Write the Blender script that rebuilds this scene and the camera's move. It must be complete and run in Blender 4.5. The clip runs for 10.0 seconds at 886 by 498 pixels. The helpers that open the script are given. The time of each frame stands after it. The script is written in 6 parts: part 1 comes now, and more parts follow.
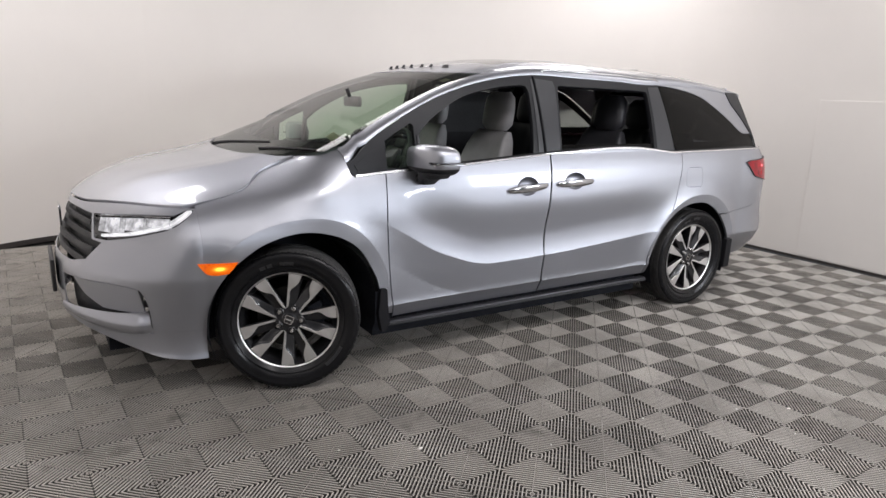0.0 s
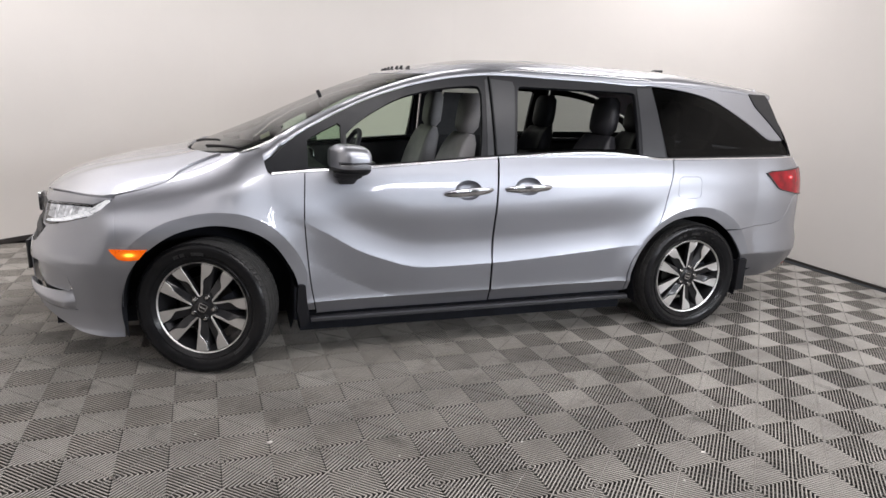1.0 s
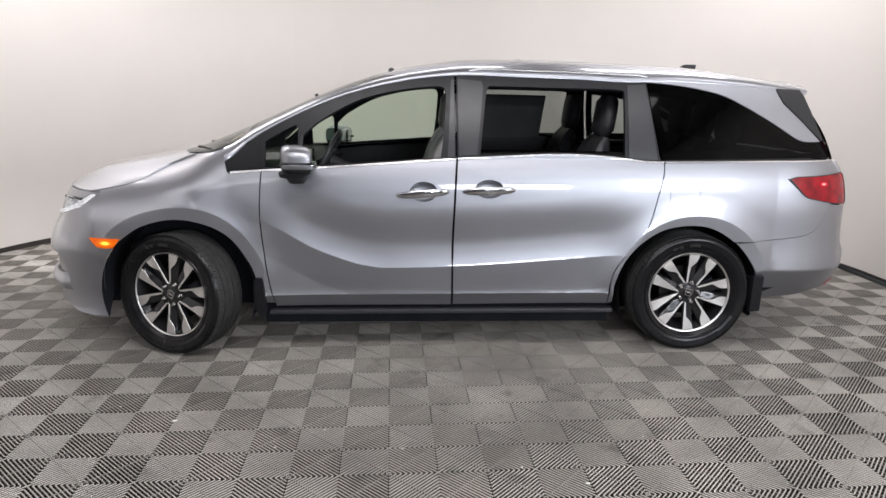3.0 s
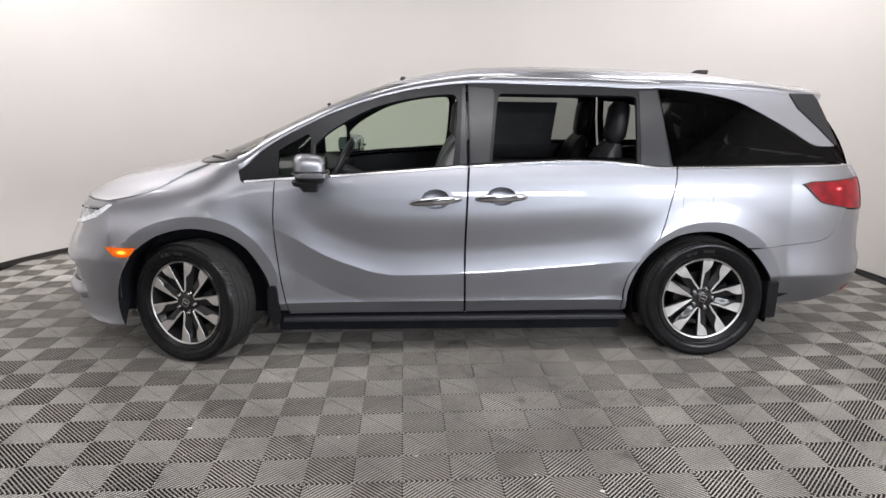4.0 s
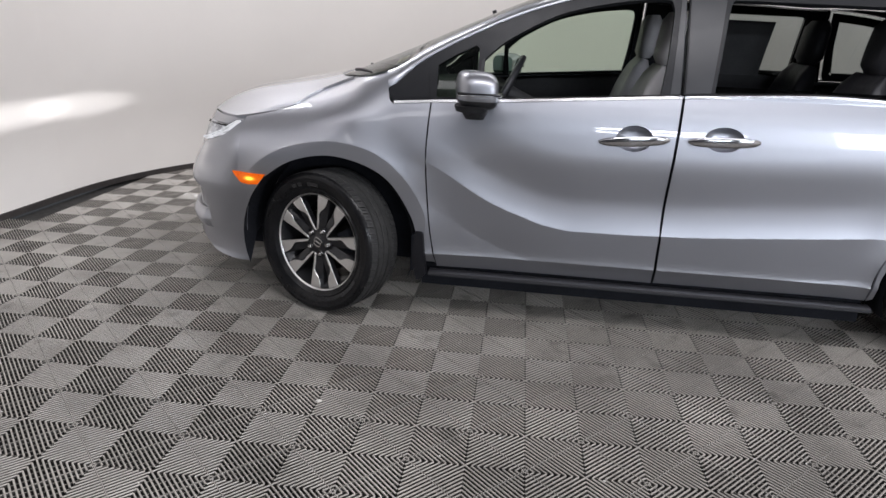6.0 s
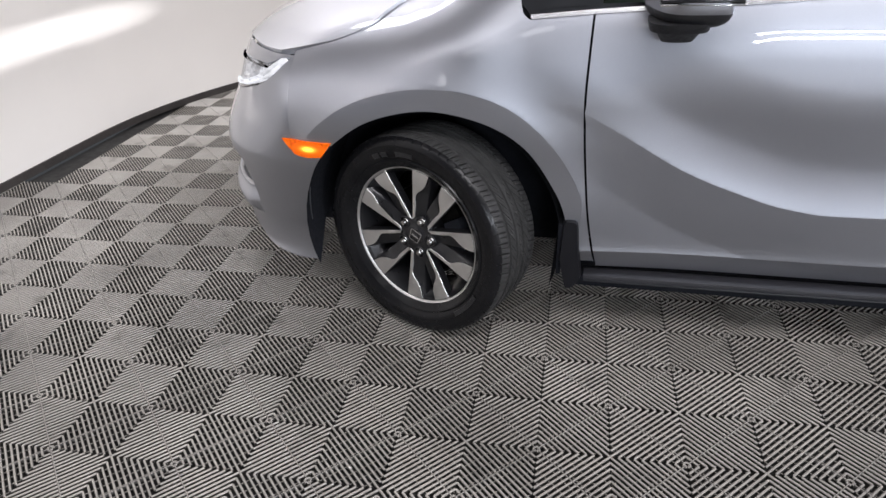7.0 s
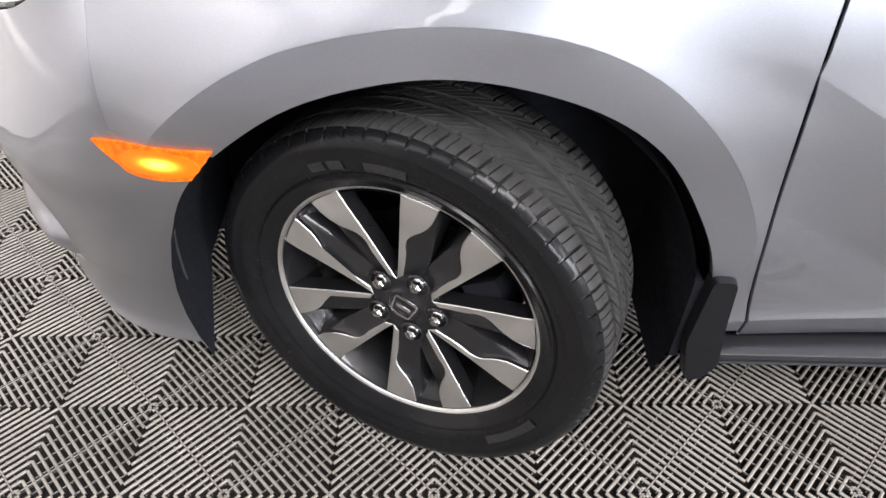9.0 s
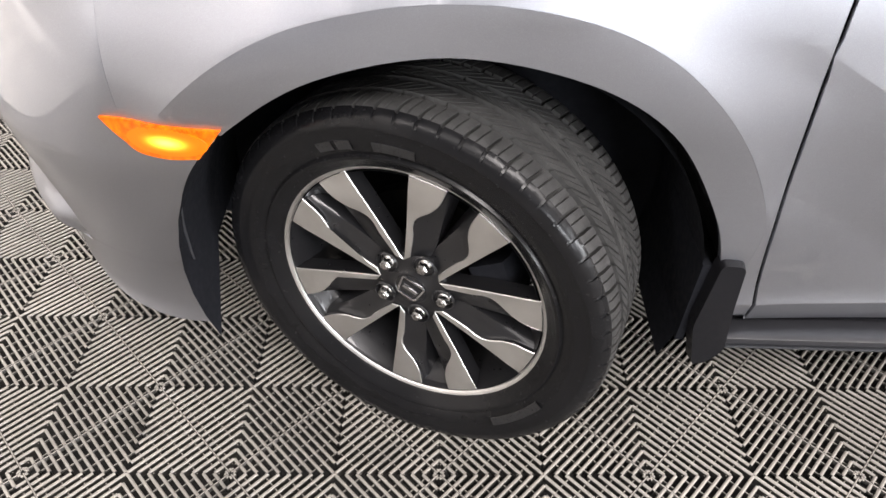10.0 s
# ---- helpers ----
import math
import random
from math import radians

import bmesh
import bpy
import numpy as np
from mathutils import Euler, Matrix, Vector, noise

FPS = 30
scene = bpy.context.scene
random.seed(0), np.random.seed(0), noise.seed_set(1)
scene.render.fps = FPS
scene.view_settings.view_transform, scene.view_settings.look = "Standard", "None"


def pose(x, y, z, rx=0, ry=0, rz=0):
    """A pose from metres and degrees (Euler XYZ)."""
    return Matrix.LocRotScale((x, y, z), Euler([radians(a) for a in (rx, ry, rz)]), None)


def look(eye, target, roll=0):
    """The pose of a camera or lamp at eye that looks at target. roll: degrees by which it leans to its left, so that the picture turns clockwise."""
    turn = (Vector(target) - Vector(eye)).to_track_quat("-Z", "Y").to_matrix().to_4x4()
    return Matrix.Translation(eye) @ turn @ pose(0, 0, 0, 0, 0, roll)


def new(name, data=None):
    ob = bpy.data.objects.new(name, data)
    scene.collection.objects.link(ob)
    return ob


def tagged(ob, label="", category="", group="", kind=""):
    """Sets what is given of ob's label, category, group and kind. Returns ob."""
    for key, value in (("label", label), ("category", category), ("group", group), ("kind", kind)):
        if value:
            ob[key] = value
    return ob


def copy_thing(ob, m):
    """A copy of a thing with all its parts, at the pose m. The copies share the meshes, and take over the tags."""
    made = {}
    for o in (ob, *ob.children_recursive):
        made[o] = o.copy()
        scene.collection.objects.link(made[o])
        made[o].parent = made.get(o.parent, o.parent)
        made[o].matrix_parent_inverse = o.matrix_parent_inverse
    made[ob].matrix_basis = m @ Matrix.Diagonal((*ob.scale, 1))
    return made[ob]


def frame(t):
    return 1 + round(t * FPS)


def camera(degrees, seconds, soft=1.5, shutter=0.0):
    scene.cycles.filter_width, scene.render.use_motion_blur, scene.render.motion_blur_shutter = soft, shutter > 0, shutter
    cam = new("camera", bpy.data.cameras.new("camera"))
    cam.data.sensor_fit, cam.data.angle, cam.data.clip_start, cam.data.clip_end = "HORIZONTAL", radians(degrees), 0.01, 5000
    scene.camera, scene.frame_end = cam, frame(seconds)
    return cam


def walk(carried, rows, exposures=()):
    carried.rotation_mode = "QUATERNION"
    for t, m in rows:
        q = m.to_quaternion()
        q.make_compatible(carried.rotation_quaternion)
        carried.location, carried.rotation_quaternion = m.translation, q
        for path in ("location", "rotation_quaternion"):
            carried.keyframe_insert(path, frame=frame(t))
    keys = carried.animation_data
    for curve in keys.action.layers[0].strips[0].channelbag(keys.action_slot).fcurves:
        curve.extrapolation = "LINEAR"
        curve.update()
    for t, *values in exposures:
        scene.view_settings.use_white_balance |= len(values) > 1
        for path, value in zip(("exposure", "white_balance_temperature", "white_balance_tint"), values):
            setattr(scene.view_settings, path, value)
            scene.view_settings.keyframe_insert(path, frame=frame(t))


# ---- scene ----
cam = camera(67.5, 10.0)
PATH = [
    (0, (-1.042, -3.992, 1.493), (-0.01, -2.344, 1.025), 1.9),
    (0.5, (-0.489, -4.283, 1.522), (0.342, -2.526, 1.049), 1.9),
    (1, (0.147, -4.475, 1.501), (0.745, -2.624, 1.036), 1.8),
    (1.5, (0.745, -4.636, 1.503), (1.123, -2.73, 1.03), 1.2),
    (2, (1.162, -4.648, 1.486), (1.37, -2.716, 1.013), 1.4),
    (2.5, (1.353, -4.66, 1.51), (1.488, -2.72, 1.04), 1.4),
    (3, (1.377, -4.654, 1.505), (1.459, -2.71, 1.042), 0.6),
    (4.5, (1.379, -4.665, 1.507), (1.421, -2.714, 1.07), 0.0),
    (5, (1.377, -4.641, 1.498), (1.396, -2.692, 1.048), 0.3),
    (5.5, (1.323, -4.447, 1.44), (1.218, -2.515, 0.931), 1.5),
    (5.7, (1.181, -4.236, 1.447), (1.029, -2.33, 0.86), 1.7),
    (6, (1.032, -3.938, 1.402), (0.76, -2.065, 0.757), 2.1),
    (6.2, (0.931, -3.714, 1.412), (0.596, -1.881, 0.686), 1.8),
    (7.3, (0.4, -2.527, 1.396), (-0.038, -0.889, 0.335), -4.3),
    (7.5, (0.293, -2.345, 1.373), (-0.046, -0.72, 0.257), -4.2),
    (8, (0.115, -2.005, 1.271), (0.007, -0.417, 0.06), -2.6),
    (8.5, (0.102, -1.814, 1.2), (0.054, -0.268, -0.068), -0.9),
    (9, (0.073, -1.74, 1.176), (0.011, -0.233, -0.137), -0.5),
    (9.5, (0.067, -1.736, 1.17), (-0.002, -0.255, -0.172), -0.6),
    (10, (0.066, -1.744, 1.169), (-0.004, -0.265, -0.175), -0.3),
]
walk(cam, [(t, look(eye, target, roll)) for t, eye, target, roll in PATH], exposures=[(0.0, 0.08, 6450, 13), (5.0, 0.06, 6400, 13), (6.0, -0.05, 6250, 13), (7.4, 0.48, 6250, 13), (8.5, 0.98, 6300, 13), (9.2, 1.15, 6550, 13), (10.0, 1.2, 6700, 13)])

# ---- light ----
world = bpy.data.worlds.new("room_air")
world.use_nodes = True
world.node_tree.nodes["Background"].inputs[0].default_value = (0.9, 0.95, 1.0, 1)
world.node_tree.nodes["Background"].inputs[1].default_value = 0.05
scene.world = world
CEILING = 3.7
# y, x, length, width, turn about z, watts
# broad panels are added fill, out of view, to brighten wall, wing and doors
TUBE_AND_FILL = [(-3.4, -1.35, 2.2, 1.8, 0, 14.0), (-3.3, 1.2, 2.0, 1.0, 0, 72.0), (-3.3, 3.1, 1.6, 1.0, 0, 26.0), (-3.2, -2.35, 1.2, 0.05, 90, 12.0), (1.3, -1.35, 1.9, 0.7, 0, 50.0), (1.3, 1.3, 1.9, 0.7, 0, 25.0),
         (1.3, 3.9, 1.6, 0.6, 0, 42.0), (-6.5, -1.2, 2.2, 0.8, 0, 18.0), (-6.5, 3.4, 2.2, 0.8, 0, 6.0), (-1.5, 4.45, 1.3, 0.4, 0, 20.0)]
for ty, tx, length, width, turned, watts in TUBE_AND_FILL:
    data = bpy.data.lights.new("tube_or_fill_light", "AREA")
    data.shape, data.size, data.size_y = "RECTANGLE", length, width
    data.energy, data.color = watts, (1.0, 0.975, 0.965)
    lamp = new("tube_or_fill_light", data)
    lamp.matrix_world = pose(tx, ty, CEILING - 0.13, 0, 0, turned)
# work lights: two tubes on the near wall; an added, unseen fill panel by the tail wall brightens the doors
# x, y, z, aimed at, length, width, watts
WORK_AND_FILL = [(2.85, -8.48, 2.13, (2.0, -1.0, 0.8), 2.2, 0.09, 54.0), (2.85, -8.48, 1.78, (2.0, -1.0, 0.8), 2.2, 0.09, 54.0), (4.62, -4.9, 1.7, (1.6, -1.0, 0.85), 1.6, 0.9, 72.0)]
for wx, wy, wz, aim, length, width, watts in WORK_AND_FILL:
    data = bpy.data.lights.new("work_or_fill_light", "AREA")
    data.shape, data.size, data.size_y = "RECTANGLE", length, width
    data.energy, data.color = watts, (0.90, 0.95, 1.0)
    lamp = new("work_or_fill_light", data)
    lamp.matrix_world = look((wx, wy, wz), aim)
# low beams and fog lamps of the van on the wall ahead
for sy in (-0.62, 0.62):
    for dy, watts in ((-0.35, 55.0), (0.25, 55.0)):
        data = bpy.data.lights.new("low_beam", "SPOT")
        data.energy, data.spot_size, data.spot_blend, data.shadow_soft_size = watts, radians(44), 0.8, 0.015
        data.color = (1.0, 0.98, 0.96)
        lamp = new("low_beam", data)
        lamp.matrix_world = look((-0.90, sy, 0.80), (-2.6, sy + dy, 0.69)) @ Matrix.Diagonal((1.0, 0.17, 1.0, 1.0))
    data = bpy.data.lights.new("fog_beam", "SPOT")
    data.energy, data.spot_size, data.spot_blend, data.shadow_soft_size = 20.0, radians(130), 0.9, 0.02
    lamp = new("fog_beam", data)
    lamp.matrix_world = look((-0.96, sy, 0.47), (-2.6, sy * 1.9, -0.15)) @ Matrix.Diagonal((1.0, 0.3, 1.0, 1.0))
from mathutils.geometry import delaunay_2d_cdt


# ---- materials ----
def nodes_of(name):
    m = bpy.data.materials.new(name)
    m.use_nodes = True
    t = m.node_tree
    b = t.nodes["Principled BSDF"]
    return m, t, b


def noise_at(t, scale, detail=3.0, rough=0.5, coord="Object", stretch=None):
    c = t.nodes.new("ShaderNodeTexCoord")
    n = t.nodes.new("ShaderNodeTexNoise")
    n.inputs["Scale"].default_value, n.inputs["Detail"].default_value, n.inputs["Roughness"].default_value = scale, detail, rough
    if stretch:
        mp = t.nodes.new("ShaderNodeMapping")
        mp.inputs["Scale"].default_value = stretch
        t.links.new(c.outputs[coord], mp.inputs["Vector"])
        t.links.new(mp.outputs["Vector"], n.inputs["Vector"])
    else:
        t.links.new(c.outputs[coord], n.inputs["Vector"])
    return n.outputs["Fac"]


def spread(t, fac, lo, hi):
    r = t.nodes.new("ShaderNodeMapRange")
    r.inputs["From Min"].default_value, r.inputs["From Max"].default_value = 0.3, 0.7
    r.inputs["To Min"].default_value, r.inputs["To Max"].default_value = lo, hi
    t.links.new(fac, r.inputs["Value"])
    return r.outputs["Result"]


def blend(t, fac, a, b):
    m = t.nodes.new("ShaderNodeMix")
    m.data_type = "RGBA"
    t.links.new(fac, m.inputs["Factor"])
    m.inputs[6].default_value, m.inputs[7].default_value = (*a, 1), (*b, 1)
    return m.outputs[2]


def plain(name, colour, rough=0.5, metal=0.0, coat=0.0, vary=0.12, scale=8.0, bump=0.0, bump_scale=200.0, spec=0.5, coord="Object"):
    """A surface with two scales of uneven colour and gloss, and fine relief where asked."""
    m, t, b = nodes_of(name)
    n1 = noise_at(t, scale, 4.0, 0.6, coord)
    lo = tuple(c * (1 - vary) for c in colour)
    hi = tuple(min(1.0, c * (1 + vary)) for c in colour)
    t.links.new(blend(t, spread(t, n1, 0, 1), lo, hi), b.inputs["Base Color"])
    n2 = noise_at(t, scale * 9, 2.0, 0.6, coord)
    t.links.new(spread(t, n2, max(0.02, rough * 0.85), min(1.0, rough * 1.15)), b.inputs["Roughness"])
    b.inputs["Metallic"].default_value = metal
    b.inputs["Coat Weight"].default_value = coat
    b.inputs["Coat Roughness"].default_value = 0.04
    b.inputs["Specular IOR Level"].default_value = spec
    if bump:
        n3 = noise_at(t, bump_scale, 3.0, 0.6, coord)
        bp = t.nodes.new("ShaderNodeBump")
        bp.inputs["Strength"].default_value, bp.inputs["Distance"].default_value = bump, 0.002
        t.links.new(n3, bp.inputs["Height"])
        t.links.new(bp.outputs["Normal"], b.inputs["Normal"])
    return m


def glassy(name, tint, gloss_rough=0.01, ior=1.5):
    """A thin tinted pane: lets light through coloured, mirrors by Fresnel."""
    m, t, b = nodes_of(name)
    t.nodes.remove(b)
    tr, gl = t.nodes.new("ShaderNodeBsdfTransparent"), t.nodes.new("ShaderNodeBsdfGlossy")
    tr.inputs["Color"].default_value = (*tint, 1)
    gl.inputs["Roughness"].default_value = gloss_rough
    fr, mx = t.nodes.new("ShaderNodeFresnel"), t.nodes.new("ShaderNodeMixShader")
    fr.inputs["IOR"].default_value = ior
    t.links.new(fr.outputs[0], mx.inputs["Fac"])
    t.links.new(tr.outputs[0], mx.inputs[1])
    t.links.new(gl.outputs[0], mx.inputs[2])
    t.links.new(mx.outputs[0], t.nodes["Material Output"].inputs["Surface"])
    return m


def car_paint():
    m, t, b = nodes_of("silver_metallic_paint")
    flake = t.nodes.new("ShaderNodeTexVoronoi")
    flake.inputs["Scale"].default_value = 1400.0
    c = t.nodes.new("ShaderNodeTexCoord")
    t.links.new(c.outputs["Object"], flake.inputs["Vector"])
    big = noise_at(t, 2.0, 3.0)
    t.links.new(blend(t, flake.outputs["Distance"], (0.34, 0.35, 0.385), (0.445, 0.458, 0.50)), b.inputs["Base Color"])
    t.links.new(spread(t, big, 0.43, 0.47), b.inputs["Roughness"])
    b.inputs["Metallic"].default_value = 1.0
    b.inputs["Coat Weight"].default_value, b.inputs["Coat Roughness"].default_value = 1.0, 0.025
    return m


def machined():
    """Lathe-turned alloy: fine rings about the wheel's axle."""
    m, t, b = nodes_of("machined_alloy")
    c = t.nodes.new("ShaderNodeTexCoord")
    w = t.nodes.new("ShaderNodeTexWave")
    w.wave_type, w.rings_direction = "RINGS", "Y"
    w.inputs["Scale"].default_value, w.inputs["Distortion"].default_value, w.inputs["Detail"].default_value = 130.0, 1.5, 2.0
    t.links.new(c.outputs["Object"], w.inputs["Vector"])
    bp = t.nodes.new("ShaderNodeBump")
    bp.inputs["Strength"].default_value, bp.inputs["Distance"].default_value = 0.10, 0.0006
    t.links.new(w.outputs["Fac"], bp.inputs["Height"])
    t.links.new(bp.outputs["Normal"], b.inputs["Normal"])
    t.links.new(blend(t, spread(t, noise_at(t, 14.0, 3.0), 0, 1), (0.74, 0.73, 0.715), (0.86, 0.85, 0.835)), b.inputs["Base Color"])
    t.links.new(spread(t, noise_at(t, 30.0, 2.0), 0.36, 0.46), b.inputs["Roughness"])
    b.inputs["Metallic"].default_value = 1.0
    return m


def uneven_glow(name, low, high, dim, bright, scale):
    """A lit lens whose glow is broken up by its ribs."""
    m, t, b = nodes_of(name)
    fac = spread(t, noise_at(t, scale, 3.0, 0.6), 0, 1)
    col = blend(t, fac, low, high)
    t.links.new(col, b.inputs["Base Color"])
    t.links.new(col, b.inputs["Emission Color"])
    t.links.new(spread(t, noise_at(t, scale * 0.7, 2.0, 0.5), dim, bright), b.inputs["Emission Strength"])
    b.inputs["Roughness"].default_value = 0.2
    return m


def bulb_glow(name, rim, core, dim, bright):
    """A bulb seen through its lens: brightest in the middle."""
    m, t, b = nodes_of(name)
    c = t.nodes.new("ShaderNodeTexCoord")
    sep = t.nodes.new("ShaderNodeSeparateXYZ")
    t.links.new(c.outputs["Generated"], sep.inputs[0])
    flat = t.nodes.new("ShaderNodeCombineXYZ")
    t.links.new(sep.outputs["X"], flat.inputs["X"])
    t.links.new(sep.outputs["Z"], flat.inputs["Y"])
    d = t.nodes.new("ShaderNodeVectorMath")
    d.operation = "DISTANCE"
    d.inputs[1].default_value = (0.5, 0.5, 0.0)
    t.links.new(flat.outputs[0], d.inputs[0])
    r = t.nodes.new("ShaderNodeMapRange")
    r.interpolation_type = "SMOOTHSTEP"
    r.inputs["From Min"].default_value, r.inputs["From Max"].default_value = 0.0, 0.48
    r.inputs["To Min"].default_value, r.inputs["To Max"].default_value = 1.0, 0.0
    t.links.new(d.outputs["Value"], r.inputs["Value"])
    sq = t.nodes.new("ShaderNodeMath")
    sq.operation = "POWER"
    sq.inputs[1].default_value = 2.2
    t.links.new(r.outputs["Result"], sq.inputs[0])
    col = blend(t, sq.outputs[0], rim, core)
    t.links.new(col, b.inputs["Base Color"])
    t.links.new(col, b.inputs["Emission Color"])
    s = t.nodes.new("ShaderNodeMapRange")
    s.inputs["To Min"].default_value, s.inputs["To Max"].default_value = dim, bright
    t.links.new(sq.outputs[0], s.inputs["Value"])
    t.links.new(s.outputs["Result"], b.inputs["Emission Strength"])
    b.inputs["Roughness"].default_value = 0.2
    return m


PAINT = car_paint()
BLACK_GLOSS = plain("gloss_black_trim", (0.012, 0.012, 0.014), 0.12, coat=0.5, vary=0.05)
PILLAR = plain("satin_black_pillar", (0.012, 0.0125, 0.015), 0.38, vary=0.02, scale=2, spec=0.3)
PILLAR_GREY = plain("satin_grey_pillar", (0.034, 0.035, 0.039), 0.34, vary=0.02, scale=2, spec=0.5)
BLACK_PLASTIC = plain("black_plastic", (0.018, 0.018, 0.02), 0.5, vary=0.15, bump=0.15, bump_scale=700)
SILL = plain("satin_black_sill", (0.03, 0.03, 0.034), 0.34, vary=0.1, scale=3, spec=0.6)
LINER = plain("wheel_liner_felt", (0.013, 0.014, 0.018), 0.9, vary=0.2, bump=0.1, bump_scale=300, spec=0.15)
FLAP_RUBBER = plain("grey_black_flap", (0.010, 0.010, 0.012), 0.45, vary=0.1, spec=0.2, bump=0.1, bump_scale=500)
RUBBER = plain("tyre_rubber", (0.009, 0.009, 0.010), 0.24, vary=0.2, scale=14, spec=0.26, bump=0.02, bump_scale=240)
RAISED = plain("raised_tyre_marking", (0.022, 0.022, 0.023), 0.3, vary=0.2, scale=60)
TREAD = plain("tread_rubber", (0.044, 0.0435, 0.043), 0.58, vary=0.25, scale=25, bump=0.15, bump_scale=260)
MACHINED = machined()
GUNMETAL = plain("dark_painted_alloy", (0.019, 0.019, 0.021), 0.32, metal=0.35, coat=0.4, vary=0.1)
BRIGHT_ALLOY = plain("rim_lip_alloy", (0.55, 0.55, 0.55), 0.22, metal=1.0, vary=0.05, scale=30)
CHROME = plain("chrome", (0.82, 0.82, 0.84), 0.10, metal=1.0, vary=0.02)
STRIP_CHROME = plain("strip_chrome", (0.85, 0.85, 0.87), 0.24, metal=1.0, vary=0.02)
HANDLE_CHROME = plain("handle_chrome", (0.50, 0.50, 0.52), 0.12, metal=1.0, vary=0.03)
STEEL = plain("dark_brake_steel", (0.035, 0.034, 0.033), 0.42, metal=1.0, vary=0.15, scale=40)
LEATHER = plain("light_grey_leather", (0.36, 0.355, 0.36), 0.5, vary=0.08, scale=12, bump=0.25, bump_scale=350)
DARK_TRIM = plain("dark_cabin_trim", (0.034, 0.034, 0.037), 0.6, vary=0.2, bump=0.2, bump_scale=500)
GREY_LEATHER = plain("charcoal_leather", (0.035, 0.035, 0.04), 0.42, vary=0.15, bump=0.25, bump_scale=350)
HEADLINER = plain("cabin_headliner", (0.07, 0.068, 0.066), 0.9, vary=0.08, bump=0.2, bump_scale=600)
SHADE_CLOTH = plain("grey_shade_cloth", (0.10, 0.102, 0.105), 0.9, vary=0.08, bump=0.2, bump_scale=900)
CARPET = plain("cabin_carpet", (0.03, 0.03, 0.032), 0.95, vary=0.3, scale=60, bump=0.5, bump_scale=400)
CLEAR = glassy("clear_glass", (0.80, 0.90, 0.82))
GREEN_GLASS = glassy("green_tinted_glass", (0.62, 0.74, 0.62))
PRIVACY = glassy("privacy_glass", (0.32, 0.345, 0.33))
CLEAR_LENS = glassy("clear_lens", (0.93, 0.93, 0.94))
DARK_GLASS = glassy("dark_rear_glass", (0.035, 0.037, 0.04), 0.06, 1.3)
RED_LENS = uneven_glow("red_lamp_lens", (0.10, 0.001, 0.004), (0.26, 0.004, 0.010), 0.25, 0.7, 16.0)
RED_BULB = bulb_glow("red_bulb", (0.45, 0.004, 0.012), (1.0, 0.35, 0.35), 0.35, 1.6)
AMBER = uneven_glow("amber_lamp", (0.70, 0.075, 0.001), (1.0, 0.19, 0.003), 0.10, 0.28, 90.0)
AMBER_BULB = bulb_glow("amber_bulb", (1.0, 0.17, 0.003), (1.0, 0.66, 0.06), 0.18, 2.2)
UNIT_GLOW = uneven_glow("projector_glow", (0.22, 0.22, 0.23), (0.75, 0.75, 0.76), 0.4, 1.3, 26.0)
HEAD_GLOW = uneven_glow("low_beam_glow", (0.40, 0.40, 0.41), (0.97, 0.97, 0.97), 0.8, 1.6, 22.0)
PAPER = plain("pale_yellow_paper", (0.72, 0.70, 0.50), 0.8, vary=0.05)
HEX_STEEL = plain("plated_lug_steel", (0.55, 0.54, 0.53), 0.25, metal=1.0, vary=0.1, scale=60)
WALL_PAINT = plain("warm_white_wall_paint", (0.81, 0.776, 0.738), 0.75, vary=0.025, scale=0.7, bump=0.08, bump_scale=60)
CEILING_PAINT = plain("ceiling_paint", (0.24, 0.235, 0.23), 0.85, vary=0.03, scale=1.2)
BASE_DARK = plain("dark_rubber_base", (0.035, 0.03, 0.028), 0.6, vary=0.3, scale=5)


# ---- mesh tools ----
def mesh_object(name, verts, faces, material, parent=None, label="", smooth=False, normals=None):
    me = bpy.data.meshes.new(name)
    me.from_pydata([tuple(v) for v in verts], [], faces)
    me.update()
    if smooth:
        me.polygons.foreach_set("use_smooth", [True] * len(me.polygons))
    if normals is not None:
        me.normals_split_custom_set_from_vertices([tuple(n) for n in normals])
    for mt in (material if isinstance(material, (list, tuple)) else [material]):
        me.materials.append(mt)
    ob = new(name, me)
    if parent:
        ob.parent = parent
    if label:
        tagged(ob, label)
    return ob


def part(name, bm, material, parent, label="", smooth=40):
    """Links a bmesh as one mesh object under a thing or part."""
    me = bpy.data.meshes.new(name)
    bmesh.ops.recalc_face_normals(bm, faces=bm.faces)
    if smooth:
        for f in bm.faces:
            f.smooth = True
        lim = radians(smooth)
        for e in bm.edges:
            if len(e.link_faces) == 2 and e.calc_face_angle(0) > lim:
                e.smooth = False
    bm.to_mesh(me)
    bm.free()
    for mt in (material if isinstance(material, (list, tuple)) else [material]):
        me.materials.append(mt)
    ob = new(name, me)
    if parent:
        ob.parent = parent
    if label:
        tagged(ob, label)
    return ob


def thing(name, m=None):
    ob = new(name)
    ob.empty_display_size = 0.1
    if m is not None:
        ob.matrix_world = m
    return ob


def box_bm(cx, cy, cz, sx, sy, sz, bevel=0.0, seg=2, bm=None, turn=None):
    bm = bm or bmesh.new()
    m = Matrix.Translation((cx, cy, cz)) @ (turn or Matrix()) @ Matrix.Diagonal((sx, sy, sz, 1))
    vs = bmesh.ops.create_cube(bm, size=1, matrix=m)["verts"]
    if bevel:
        es = list({e for v in vs for e in v.link_edges})
        bmesh.ops.bevel(bm, geom=es, offset=bevel, segments=seg, affect="EDGES", profile=0.5)
    return bm


